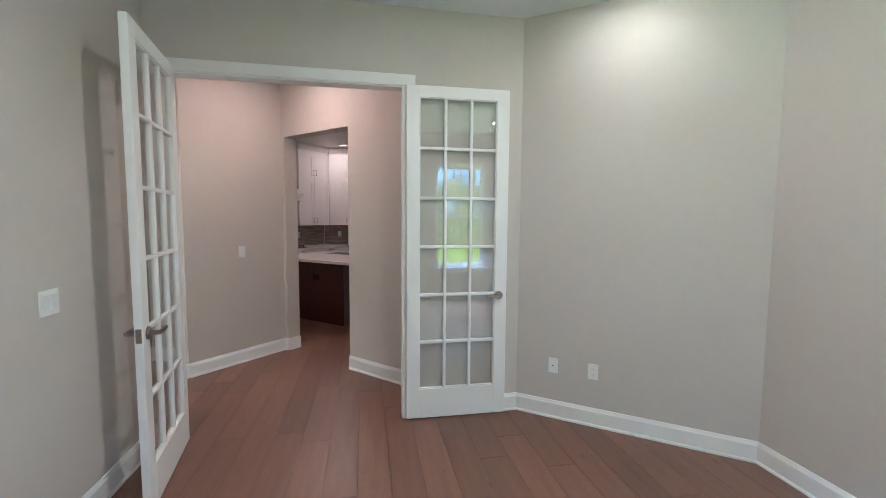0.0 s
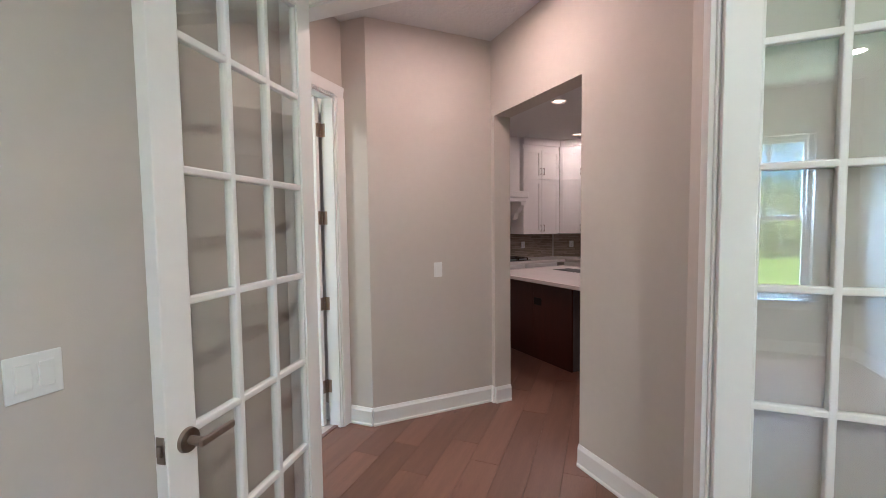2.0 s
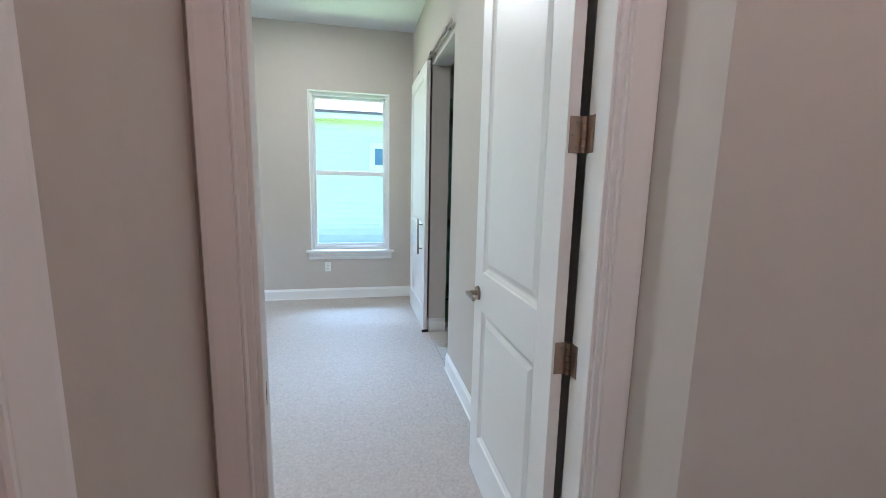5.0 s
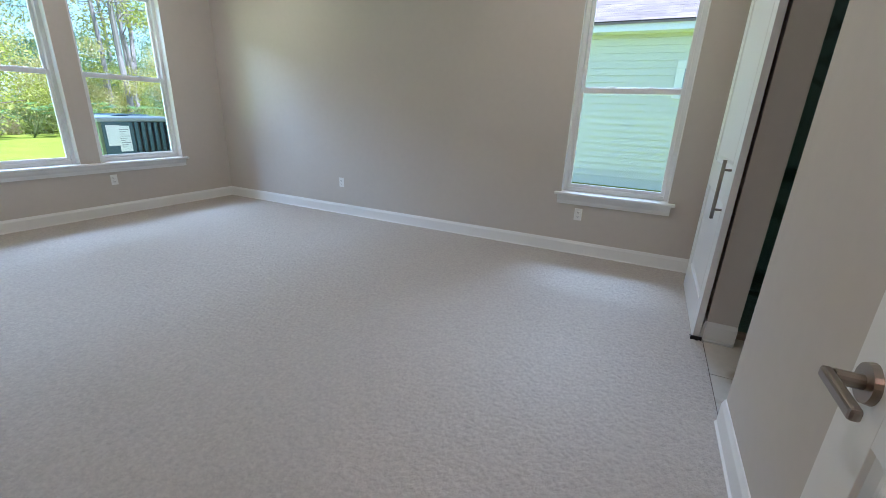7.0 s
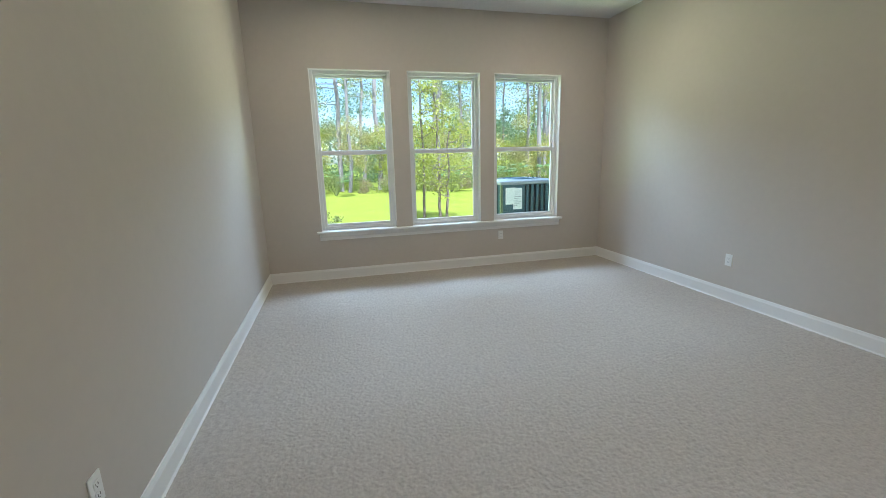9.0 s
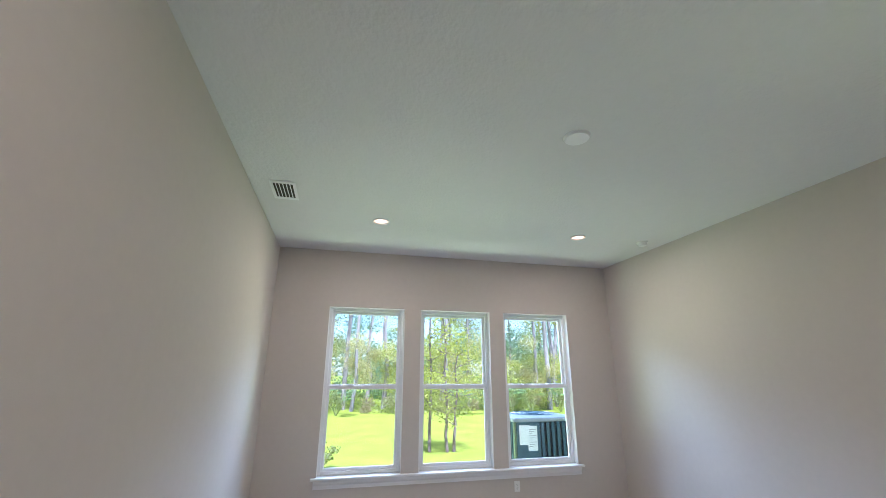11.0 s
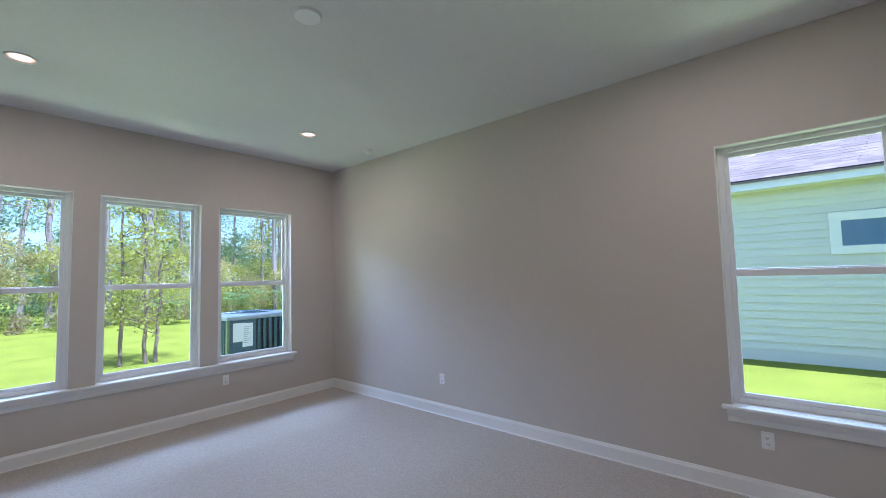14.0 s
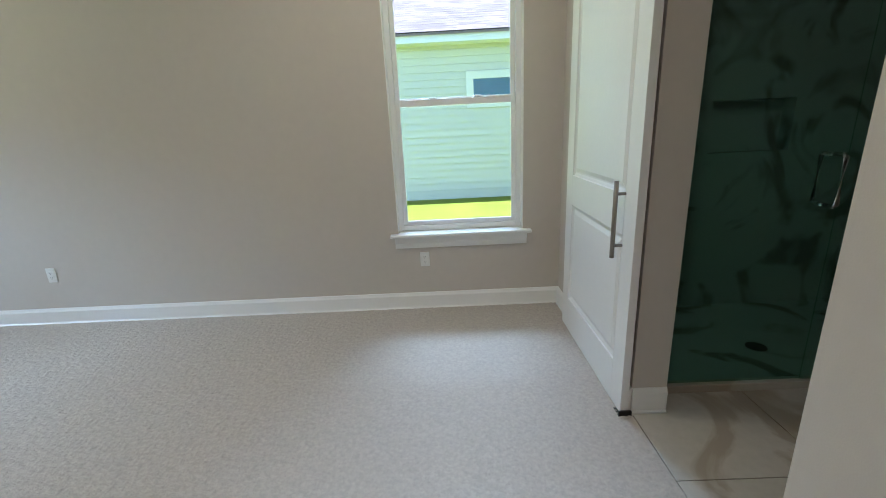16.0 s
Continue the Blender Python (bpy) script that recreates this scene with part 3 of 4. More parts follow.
french_door("french_door", pose(XF0 - 0.006, FR_Y0 - 0.014, 0, 0, 0, -90 - 0.8), True, "white fifteen-plus-light french door folded flat against the office wall")
LD_ANG = 180 + 8.6
french_door("french_door", pose(XF0 - 0.060, 1.470, 0, 0, 0, LD_ANG), False, "white many-light french door standing open into the office")


def panel_door(name, m, W, Z1, label, T=0.036, bevel=0.03, levers=True, category="door"):
    """A two-panel moulded door; x from the hinge, y 0..T."""
    root = thing(name, m, label, category)
    Z0 = 0.012
    st, top, bot = 0.118, 0.120, 0.215
    panels = [(Z0 + bot, 0.848), (1.025, Z1 - top)]
    b = bmesh.new()
    add_box(b, 0, st, 0, T, Z0, Z1, 0.002)
    add_box(b, W - st, W, 0, T, Z0, Z1, 0.002)
    add_box(b, st, W - st, 0, T, Z0, panels[0][0], 0.0)
    add_box(b, st, W - st, 0, T, panels[0][1], panels[1][0], 0.0)
    add_box(b, st, W - st, 0, T, panels[1][1], Z1, 0.0)
    part("door_frame", b, M_TRIM, root)
    for za, zb in panels:
        p = bmesh.new()
        for side in (0, 1):
            ys = 0.0 if side == 0 else T
            dn = 1 if side == 0 else -1
            rings = []
            for inset, dep in ((0, 0.0), (0.004, 0.007), (0.020, 0.013), (0.028, 0.013), (0.050, 0.005)):
                rings.append([p.verts.new((x, ys + dn * dep, z)) for x, z in ((st + inset, za + inset), (W - st - inset, za + inset), (W - st - inset, zb - inset), (st + inset, zb - inset))])
            for r0, r1 in zip(rings, rings[1:]):
                for i in range(4):
                    p.faces.new((r0[i], r0[(i + 1) % 4], r1[(i + 1) % 4], r1[i]))
            p.faces.new(rings[-1])
        bmesh.ops.recalc_face_normals(p, faces=p.faces)
        part("door_panel", p, M_TRIM, root)
    if levers:
        lv = lever(root, W - 0.062, 0.92, -1, -1)
        lv = lever(root, W - 0.062, 0.92, 1, -1)
        lv.matrix_local = pose(0, T, 0)
        part("latch_plate", box(W - 0.002, W + 0.002, T / 2 - 0.0125, T / 2 + 0.0125, 0.885, 0.955), M_NICKEL, root, "nickel latch faceplate on the edge")
    return root


bd = panel_door("bedroom_door", pose(BD_X1 - 0.069, YD1 + 0.016, 0, 0, 0, 90.0) @ pose(0, -0.036, 0), 0.79, 2.40, "white two-panel bedroom door standing open against the wall")
# the knuckle stands at the door's far face; one leaf on the door's edge, one on the jamb
for z in (0.300, 0.918, 1.545, 2.172):
    hg = bmesh.new()
    for k in range(5):
        add_cyl(hg, (-0.008, -0.010, z - 0.048 + k * 0.0195), (-0.008, -0.010, z - 0.0305 + k * 0.0195), 0.0072, seg=12)
    h = part("hinge", hg, M_BRONZE, bd, "satin bronze butt hinge with rounded leaves")
    part("hinge_leaf", box(-0.0035, -0.0005, -0.008, 0.029, z - 0.048, z + 0.048, 0.0012), M_BRONZE, h)
    lf = part("hinge_leaf", box(-0.044, -0.008, -0.0185, -0.0155, z - 0.048, z + 0.048, 0.0012), M_BRONZE, h)
    sc = bmesh.new()
    for dz, dy in ((-0.032, 0.008), (0.0, 0.020), (0.032, 0.008)):
        add_cyl(sc, (-0.0034, dy, z + dz), (-0.0050, dy, z + dz), 0.0042, 0.003, 10)
    part("screw", sc, M_NICKEL, h)
jl = thing("strike_plate", pose(BD_X0 + 0.0145, YD1 - 0.045, 0.905), "dark nickel strike plate set in the jamb", "strike plate")
part("plate", box(0.0, 0.002, -0.016, 0.016, -0.029, 0.029, 0.0008), M_BRONZE, jl)
part("hole", box(0.0015, 0.0026, -0.007, 0.007, -0.014, 0.014), M_DARK, jl)

# sliding barn door
BX = 1.003
bn = panel_door("barn_door", pose(BX, 4.905, 0, 0, 0, 90) @ pose(0, -0.036, 0.0), 0.985, 2.475, "white two-panel sliding barn door slid open beside the bathroom", levers=False, category="barn door")
ph = part("pull_handle", tube([(0.115, 0.078, 0.745), (0.115, 0.078, 1.085)], 0.010, 14), M_NICKEL, bn, "brushed nickel bar pull", True)
for z in (0.80, 1.03):
    part("standoff", cyl((0.115, 0.034, z), (0.115, 0.080, z), 0.007), M_NICKEL, ph)
for x in (0.10, 0.80):
    rl = bmesh.new()
    add_cyl(rl, (x, -0.012, 2.545), (x, -0.030, 2.545), 0.036, seg=24)
    rr = part("roller", rl, M_BLACK, bn, "black steel roller")
    part("bolt", cyl((x, -0.008, 2.545), (x, -0.036, 2.545), 0.010), M_NICKEL, rr)
    part("bracket", box(x - 0.014, x + 0.014, -0.010, -0.004, 2.47, 2.56, 0.002), M_BLACK, rr)
part("floor_guide", box(-0.016, 0.045, -0.012, 0.048, 0.0, 0.010), M_BLACK, bn, "black floor guide")
part("floor_guide", box(-0.016, -0.006, -0.012, 0.048, 0.010, 0.032), M_BLACK, bn)
rail = thing("barn_door_rail", pose(EX, 4.08, 2.505, 0, 0, 90), "flat steel sliding rail with spacers above the barn door", "rail")
part("rail_bar", box(0, 2.05, 0.022, 0.030, -0.018, 0.018, 0.002), M_NICKEL, rail)
for k in range(4):
    part("spacer", cyl((0.15 + k * 0.58, -0.001, 0), (0.15 + k * 0.58, 0.036, 0), 0.011), M_NICKEL, rail)


# ---- plates, outlets, switches ----
def outlet(m, label="white duplex outlet plate", gang=1, kind="outlet"):
    root = thing("wall_outlet" if kind == "outlet" else "light_switch", m, label, kind)
    w = 0.070 * gang if gang == 1 else 0.116
    part("plate", box(-w / 2, w / 2, -0.006, 0.0, -0.057, 0.057, 0.003), M_PLATE, root)
    for g in range(gang):
        cx = 0 if gang == 1 else (-0.023 + 0.046 * g)
        if kind == "outlet":
            for dz in (-0.019, 0.019):
                part("socket", box(cx - 0.016, cx + 0.016, -0.009, -0.005, dz - 0.014, dz + 0.014, 0.003), M_PLATE, root)
                sl = bmesh.new()
                add_box(sl, cx - 0.008, cx - 0.005, -0.0095, -0.0085, dz - 0.004, dz + 0.006)
                add_box(sl, cx + 0.005, cx + 0.008, -0.0095, -0.0085, dz - 0.004, dz + 0.006)
                add_cyl(sl, (cx, -0.0085, dz - 0.009), (cx, -0.0095, dz - 0.009), 0.0025, seg=8)
                part("slots", sl, M_SLOT, root)
        elif kind == "data outlet":
            part("jack", box(cx - 0.009, cx + 0.009, -0.009, -0.005, -0.008, 0.008, 0.001), M_PLATE, root)
            part("jack_hole", box(cx - 0.006, cx + 0.006, -0.0095, -0.0085, -0.005, 0.005), M_SLOT, root)
        else:
            rk = part("rocker", box(cx - 0.016, cx + 0.016, -0.011, -0.005, -0.033, 0.033, 0.002), M_PLATE, root)
            part("bezel", box(cx - 0.019, cx + 0.019, -0.0072, -0.005, -0.037, 0.037), M_PLATE, root)
    return root


outlet(pose(0.051, NY, 0.40))
outlet(pose(-2.81, NY, 0.405))
outlet(pose(WX, 4.736, 0.405, 0, 0, 90))
outlet(pose(-1.21, SY, 0.375, 0, 0, 180))
outlet(pose(1.466, 1.497, 1.137, 0, 0, -45), "white rocker light switch on the hall wall", kind="switch")
outlet(pose(-0.93, 1.63, 1.118), "white double rocker light switch plate", 2, "switch")
gd = Vector((H[0] - G[0], H[1] - G[1])).normalized()
ang = math.degrees(math.atan2(gd.y, gd.x))
for s, kk in ((0.28, "data outlet"), (0.563, "outlet")):
    outlet(pose(G[0] + gd.x * s, G[1] + gd.y * s, 0.40, 0, 0, ang), "white wall plate low on the office wall", kind=kk)


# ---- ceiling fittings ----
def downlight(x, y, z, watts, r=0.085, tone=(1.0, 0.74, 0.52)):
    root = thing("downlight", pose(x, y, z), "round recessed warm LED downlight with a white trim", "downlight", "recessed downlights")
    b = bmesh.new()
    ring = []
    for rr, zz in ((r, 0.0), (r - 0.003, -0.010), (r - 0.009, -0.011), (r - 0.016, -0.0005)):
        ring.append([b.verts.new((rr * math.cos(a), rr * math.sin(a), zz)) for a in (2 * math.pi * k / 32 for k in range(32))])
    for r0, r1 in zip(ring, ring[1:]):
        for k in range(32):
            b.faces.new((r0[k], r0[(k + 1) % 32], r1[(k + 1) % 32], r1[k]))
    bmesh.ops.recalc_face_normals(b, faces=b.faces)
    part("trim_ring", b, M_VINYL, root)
    # weak emissive ring added for the peach glow round the bright centre
    part("glow_ring", cyl((0, 0, -0.0003), (0, 0, -0.0012), r - 0.012, seg=28), M_LAMP_EDGE, root, "peach ring for the lamp's glow round the diffuser")
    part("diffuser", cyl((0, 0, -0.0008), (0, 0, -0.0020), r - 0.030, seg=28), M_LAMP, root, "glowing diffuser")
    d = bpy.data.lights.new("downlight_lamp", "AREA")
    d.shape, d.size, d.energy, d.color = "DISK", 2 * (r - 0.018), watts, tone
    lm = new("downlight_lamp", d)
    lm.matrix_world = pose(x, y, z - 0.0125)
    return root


LW = 3.0
for x, y in ((-3.70, 2.91), (-3.68, 5.10), (-0.087, 5.106), (-0.09, 2.92)):
    downlight(x, y, H_BED, LW)
downlight(-0.80, -1.25, H_HALL, 0.7)
downlight(-3.35, -1.65, H_HALL, 0.75)
downlight(-2.05, -0.28, H_HALL, 4.0)
# hall fixture is unseen, added for the warm light on the hall walls
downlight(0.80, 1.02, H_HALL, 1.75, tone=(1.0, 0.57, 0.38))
downlight(2.4, 4.3, H_HALL, 0.4)

cv = thing("ceiling_cover_plate", pose(-1.86, 3.99, H_BED), "round white blank ceiling box cover", "ceiling cover")
part("cover", cyl((0, 0, 0), (0, 0, -0.016), 0.085, 0.075, 32), M_VINYL, cv)
sm = thing("smoke_detector", pose(-3.67, 5.92, H_BED), "small white round smoke detector on the ceiling", "smoke detector")
part("base", cyl((0, 0, 0), (0, 0, -0.012), 0.062, 0.060, 28), M_VINYL, sm)
part("cap", cyl((0, 0, -0.012), (0, 0, -0.040), 0.052, 0.042, 28), M_VINYL, sm)
vt = thing("ceiling_vent", pose(-3.16, 2.06, H_BED), "white ceiling air register with dark slots", "ceiling vent")
# near-black sheet behind the slats stands for the duct's shade
part("duct_shade_sheet", box(-0.145, 0.145, -0.080, 0.080, -0.003, -0.001), M_DARK, vt)
vf = bmesh.new()
for xa, xb, ya, yb in ((-0.18, 0.18, -0.100, -0.076), (-0.18, 0.18, 0.076, 0.100), (-0.18, -0.14, -0.076, 0.076), (0.14, 0.18, -0.076, 0.076)):
    add_box(vf, xa, xb, ya, yb, -0.009, 0.0, 0.003)
part("frame", vf, M_VINYL, vt)
for k in range(5):
    y = -0.0552 + k * 0.0276
    sl = part("slat", box(-0.14, 0.14, -0.0034, 0.0034, -0.0010, 0.0010), M_VINYL, vt)
    sl.matrix_local = pose(0, y, -0.006, 14, 0, 0)

# ---- bathroom behind the barn door ----
slab("bathroom_floor", [(EX, 3.3), (3.6, 3.3), (3.6, NY), (EX, NY)], -0.06, 0.0, M_GAP, "bathroom sub-floor", "floor")
bf = tagged(part("bathroom_tile_floor", box(EX + 0.002, 3.59, 3.31, 5.05, -0.010, 0.001), M_GAP), "grout bed of the tiled bathroom floor", "floor", kind="structure")
for i in range(5):
    for j in range(3):
        x0, y0 = EX + 0.004 + i * 0.602, 3.32 + j * 0.602
        t = part("tile", box(x0, min(x0 + 0.598, 3.58), y0, min(y0 + 0.598, 5.045), -0.004, 0.005, 0.0015), M_FLOORTILE, bf)
wall("wall_bathroom_south", (3.6, 3.3), (EX + 0.16, 3.3), 0.12, 3.1)
wall("wall_bathroom_east", (3.6, NY), (3.6, 3.3), 0.12, 3.1)
slab("ceiling", [(EX + 0.16, 3.3), (3.6, 3.3), (3.6, NY), (EX + 0.16, NY)], H_HALL, 3.1, M_CEIL, "white bathroom ceiling", "ceiling")
SHB = 6.06
sh = tagged(part("shower_wall", box(EX + 0.16, 3.1, SHB + 0.10, NY, 0, 2.9), M_MARBLE), "dark veined marble shower wall with a niche", "shower wall", kind="structure")
NX0, NX1, NZ0, NZ1 = 1.97, 2.50, 1.09, 1.42
for nm, bb in (("marble_slab", (EX + 0.16, NX0, 0, 2.9)), ("marble_slab", (NX1, 3.1, 0, 2.9)), ("marble_slab", (NX0, NX1, 0, NZ0)), ("marble_slab", (NX0, NX1, NZ1, 2.9))):
    part(nm, box(bb[0], bb[1], SHB, SHB + 0.10, bb[2], bb[3]), M_MARBLE, sh)
tagged(part("shower_side_wall", box(3.1, 3.2, 5.06, NY, 0, 2.9), M_MARBLE), "veined marble shower side wall", "shower wall", kind="structure")
tagged(part("shower_side_wall", box(EX + 0.16, EX + 0.175, 5.10, SHB, 0, 2.9), M_MARBLE), "veined marble shower side wall", "shower wall", kind="structure")
tagged(part("shower_floor", box(EX + 0.16, 3.1, 5.09, SHB, -0.02, 0.004), M_MARBLE), "grey marble shower floor", "shower floor", kind="structure")
dr = thing("shower_drain", pose(2.03, 5.45, 0.004), "dark round shower drain in the floor", "drain")
part("grate", cyl((0, 0, 0), (0, 0, 0.004), 0.055, 0.052, 28), M_BLACK, dr)
sd = thing("shower_glass_door", pose(EX + 0.165, 5.065, 0), "green-tinted glass shower door with a square pull", "shower door")
part("glass_sheet", box(0.0, 0.735, 0, 0.010, 0.050, 2.2), M_SHOWERGLASS, sd)
part("pull", tube([(0.675, 0.0, 0.93), (0.675, -0.045, 0.93), (0.675, -0.055, 0.94), (0.675, -0.055, 1.14), (0.675, -0.045, 1.15), (0.675, 0.0, 1.15)], 0.010, 12), M_STEEL, sd, "chrome square pull handle", True)
part("pull", tube([(0.675, 0.010, 0.93), (0.675, 0.055, 0.93), (0.675, 0.065, 0.94), (0.675, 0.065, 1.14), (0.675, 0.055, 1.15), (0.675, 0.010, 1.15)], 0.010, 12), M_STEEL, sd, "chrome square pull handle", True)
sg = thing("shower_glass_panel", pose(EX + 0.905, 5.065, 0), "tall green-tinted frameless shower glass", "shower glass")
part("glass_sheet", box(0.0, 0.90, 0, 0.010, 0.046, 2.2), M_SHOWERGLASS, sg)
part("curb", box(-0.740, 0.95, -0.02, 0.03, -0.01, 0.045, 0.004), M_FLOORTILE, sg, "cream marble shower curb")

# ---- kitchen ----
KM = pose(1.10, 0.445, 0, 0, 0, 45)      # x along the opening wall, -y into the kitchen


def kpt(e1, e2):
    v = KM @ Vector((e1, -e2, 0))
    return (v.x, v.y)


KC = 2.87
KB = 3.98                                # back wall
K2 = 6.05                                # the wall that turns off at the corner
KC_E2 = (K2 - 1.10) / 0.70711 - KB
wall("wall_kitchen_back", kpt(KB, 0.15), kpt(KB, KC_E2), 0.12, 3.1)
wall("wall_kitchen_corner", kpt(KB, KC_E2), (K2, -1.96), 0.12, 3.1)
wall("wall_kitchen_side", kpt(1.80, 5.2), kpt(-2.6, 5.2), 0.12, 3.1)
wall("wall_kitchen_end", kpt(-2.6, 5.2), kpt(-2.6, 0.42), 0.12, 3.1)
wall("wall_kitchen_front", kpt(-0.72, 0.30), kpt(-2.7, 0.30), 0.1, 3.1)
wall("wall_kitchen_front", kpt(-0.62, 0.15), kpt(-0.72, 0.30), 0.1, 3.1)
wall("wall_kitchen_front", kpt(1.0, 0.15), kpt(KB, 0.15), 0.12, 3.1)
slab("ceiling", [kpt(-0.7, 0.15), kpt(-0.75, 0.30), kpt(-2.6, 0.30), kpt(-2.6, 5.2), kpt(KB, 5.2), kpt(KB, 0.15)], KC, 3.1, M_CEIL, "white kitchen ceiling", "ceiling")


def kthing(name, e1, e2, label, category, group=""):
    return thing(name, KM @ pose(e1, -e2, 0), label, category, group)


def shaker(parent, x0, x1, z0, z1, y, name="cabinet_door", rail=0.06, handle=None, mat=None):
    """A shaker front on the face y, standing out to -x of the cabinet (face normal -x); spans y values x0..x1."""
    b = bmesh.new()
    t = 0.019
    add_box(b, y - t, y, x0, x0 + rail, z0, z1, 0.0015)
    add_box(b, y - t, y, x1 - rail, x1, z0, z1, 0.0015)
    add_box(b, y - t, y, x0 + rail, x1 - rail, z0, z0 + rail, 0.0)
    add_box(b, y - t, y, x0 + rail, x1 - rail, z1 - rail, z1, 0.0)
    add_box(b, y - 0.008, y, x0 + rail, x1 - rail, z0 + rail, z1 - rail)
    d = part(name, b, mat or M_CAB, parent)
    if handle:
        hx, hz, vert = handle
        if vert:
            part("handle", tube([(y - t, hx, hz - 0.05), (y - t - 0.028, hx, hz - 0.05), (y - t - 0.028, hx, hz + 0.05), (y - t, hx, hz + 0.05)], 0.006, 8), M_NICKEL, d, "nickel bar handle")
        else:
            part("handle", tube([(y - t, hx - 0.06, hz), (y - t - 0.028, hx - 0.06, hz), (y - t - 0.028, hx + 0.06, hz), (y - t, hx + 0.06, hz)], 0.006, 8), M_NICKEL, d, "nickel bar handle")
    return d


# each unit: local x towards the wall behind it, local y along that wall
def at1(e1, e2):
    return KM @ pose(e1, -e2, 0)


def upper(m, w, doors, label, hinge_side=0):
    c = thing("upper_cabinet", m, label, "cabinet", "upper kitchen cabinets")
    part("body", box(0.0, 0.345, 0.001, w - 0.001, 1.32, 2.76, 0.002), M_CAB, c)
    for k in range(doors):
        a, b = w * k / doors + 0.003, w * (k + 1) / doors - 0.003
        hx = (b - 0.03) if (k == 0 and doors == 2) else (a + 0.03)
        shaker(c, a, b, 1.325, 2.20, 0.0, handle=(hx, 1.42, True))
        shaker(c, a, b, 2.215, 2.70, 0.0, handle=(hx, 2.34, True))
    part("crown", box(-0.03, 0.345, -0.001, w + 0.001, 2.76, KC, 0.004), M_CAB, c)
    return c


upper(at1(KB - 0.35, 2.86), 0.72, 2, "white shaker upper cabinets with stacked doors")
upper(pose(K2 - 0.35, 0.605, 0), 0.37, 1, "white shaker corner upper cabinet with stacked doors")
hood = kthing("range_hood", KB - 0.48, 2.12, "white wooden range hood with mantel and corbels", "range hood")
part("chimney", box(0.10, 0.475, 0.06, 0.98, 2.0, 2.86, 0.004), M_CAB, hood)
part("mantel", box(-0.06, 0.475, 0.0, 1.04, 1.90, 2.0, 0.012), M_CAB, hood)
part("mantel_moulding", box(-0.03, 0.475, 0.02, 1.02, 1.84, 1.90, 0.010), M_CAB, hood)
for yy in (0.03, 0.93):
    cb = bmesh.new()
    pr = [(0.0, 1.84), (0.26, 1.84), (0.26, 1.56), (0.20, 1.58), (0.17, 1.66), (0.10, 1.69), (0.05, 1.76), (0.0, 1.78)]
    a = [cb.verts.new((0.475 - 0.26 - 0.215 + px, yy, pz)) for px, pz in pr]
    b2 = [cb.verts.new((0.475 - 0.26 - 0.215 + px, yy + 0.08, pz)) for px, pz in pr]
    for k in range(len(pr)):
        cb.faces.new((a[k], a[(k + 1) % len(pr)], b2[(k + 1) % len(pr)], b2[k]))
    cb.faces.new(a)
    cb.faces.new(b2[::-1])
    bmesh.ops.recalc_face_normals(cb, faces=cb.faces)
    part("corbel", cb, M_CAB, hood, "carved white corbel")


def base_unit(m, w, label):
    c = thing("base_cabinet", m, label, "cabinet", "base kitchen cabinets")
    part("body", box(0.0, 0.595, 0.001, w - 0.001, 0.10, 0.87, 0.002), M_CAB, c)
    part("toe_kick", box(0.06, 0.595, 0.001, w - 0.001, 0.0, 0.10), M_CAB, c)
    shaker(c, 0.004, w - 0.004, 0.69, 0.86, 0.0, "drawer_front", 0.04, (w / 2, 0.775, False))
    shaker(c, 0.004, w - 0.004, 0.12, 0.68, 0.0, "cabinet_door", 0.06, (w - 0.05, 0.60, True))
    return c


for a, b in ((1.0, 2.0), (2.005, 2.62)):
    base_unit(at1(KB - 0.60, b), b - a, "white shaker base cabinet with a drawer")
base_unit(pose(K2 - 0.60, 0.605, 0), 0.27, "narrow white shaker base cabinet with a drawer")
ct = thing("back_countertop", pose(0, 0, 0), "white quartz countertop bending round the kitchen corner", "countertop")
cf = (K2 - 0.635 - 1.10) / 0.70711 - (KB - 0.635)
pts = [kpt(KB - 0.635, 1.0), kpt(KB - 0.635, cf), (K2 - 0.635, 0.605), (K2 - 0.003, 0.605), kpt(KB - 0.003, KC_E2 - 0.002), kpt(KB - 0.003, 1.0)]
tp = bmesh.new()
lo = [tp.verts.new((x, y, 0.87)) for x, y in pts]
hi = [tp.verts.new((x, y, 0.91)) for x, y in pts]
tp.faces.new(lo[::-1])
tp.faces.new(hi)
for k in range(len(pts)):
    tp.faces.new((lo[k], lo[(k + 1) % len(pts)], hi[(k + 1) % len(pts)], hi[k]))
bmesh.ops.recalc_face_normals(tp, faces=tp.faces)
part("top", tp, M_QUARTZ, ct)
ck = kthing("cooktop", KB - 0.52, 2.28, "black gas cooktop on the counter", "cooktop")
part("tray", box(0.0, 0.45, 0.1, 0.75, 0.911, 0.922, 0.003), M_BLACK, ck)
for yy in (0.14, 0.34, 0.54):
    g = bmesh.new()
    for xx in (0.04, 0.22, 0.40):
        add_box(g, xx - 0.006, xx + 0.006, yy, yy + 0.17, 0.942, 0.954)
    for k in (0.0, 0.085, 0.17):
        add_box(g, 0.04, 0.40, yy + k - 0.006, yy + k + 0.006, 0.944, 0.952)
    for xx in (0.04, 0.40):
        for k in (0.0, 0.17):
            add_box(g, xx - 0.006, xx + 0.006, yy + k - 0.006, yy + k + 0.006, 0.921, 0.945)
    part("grate", g, M_BLACK, ck)
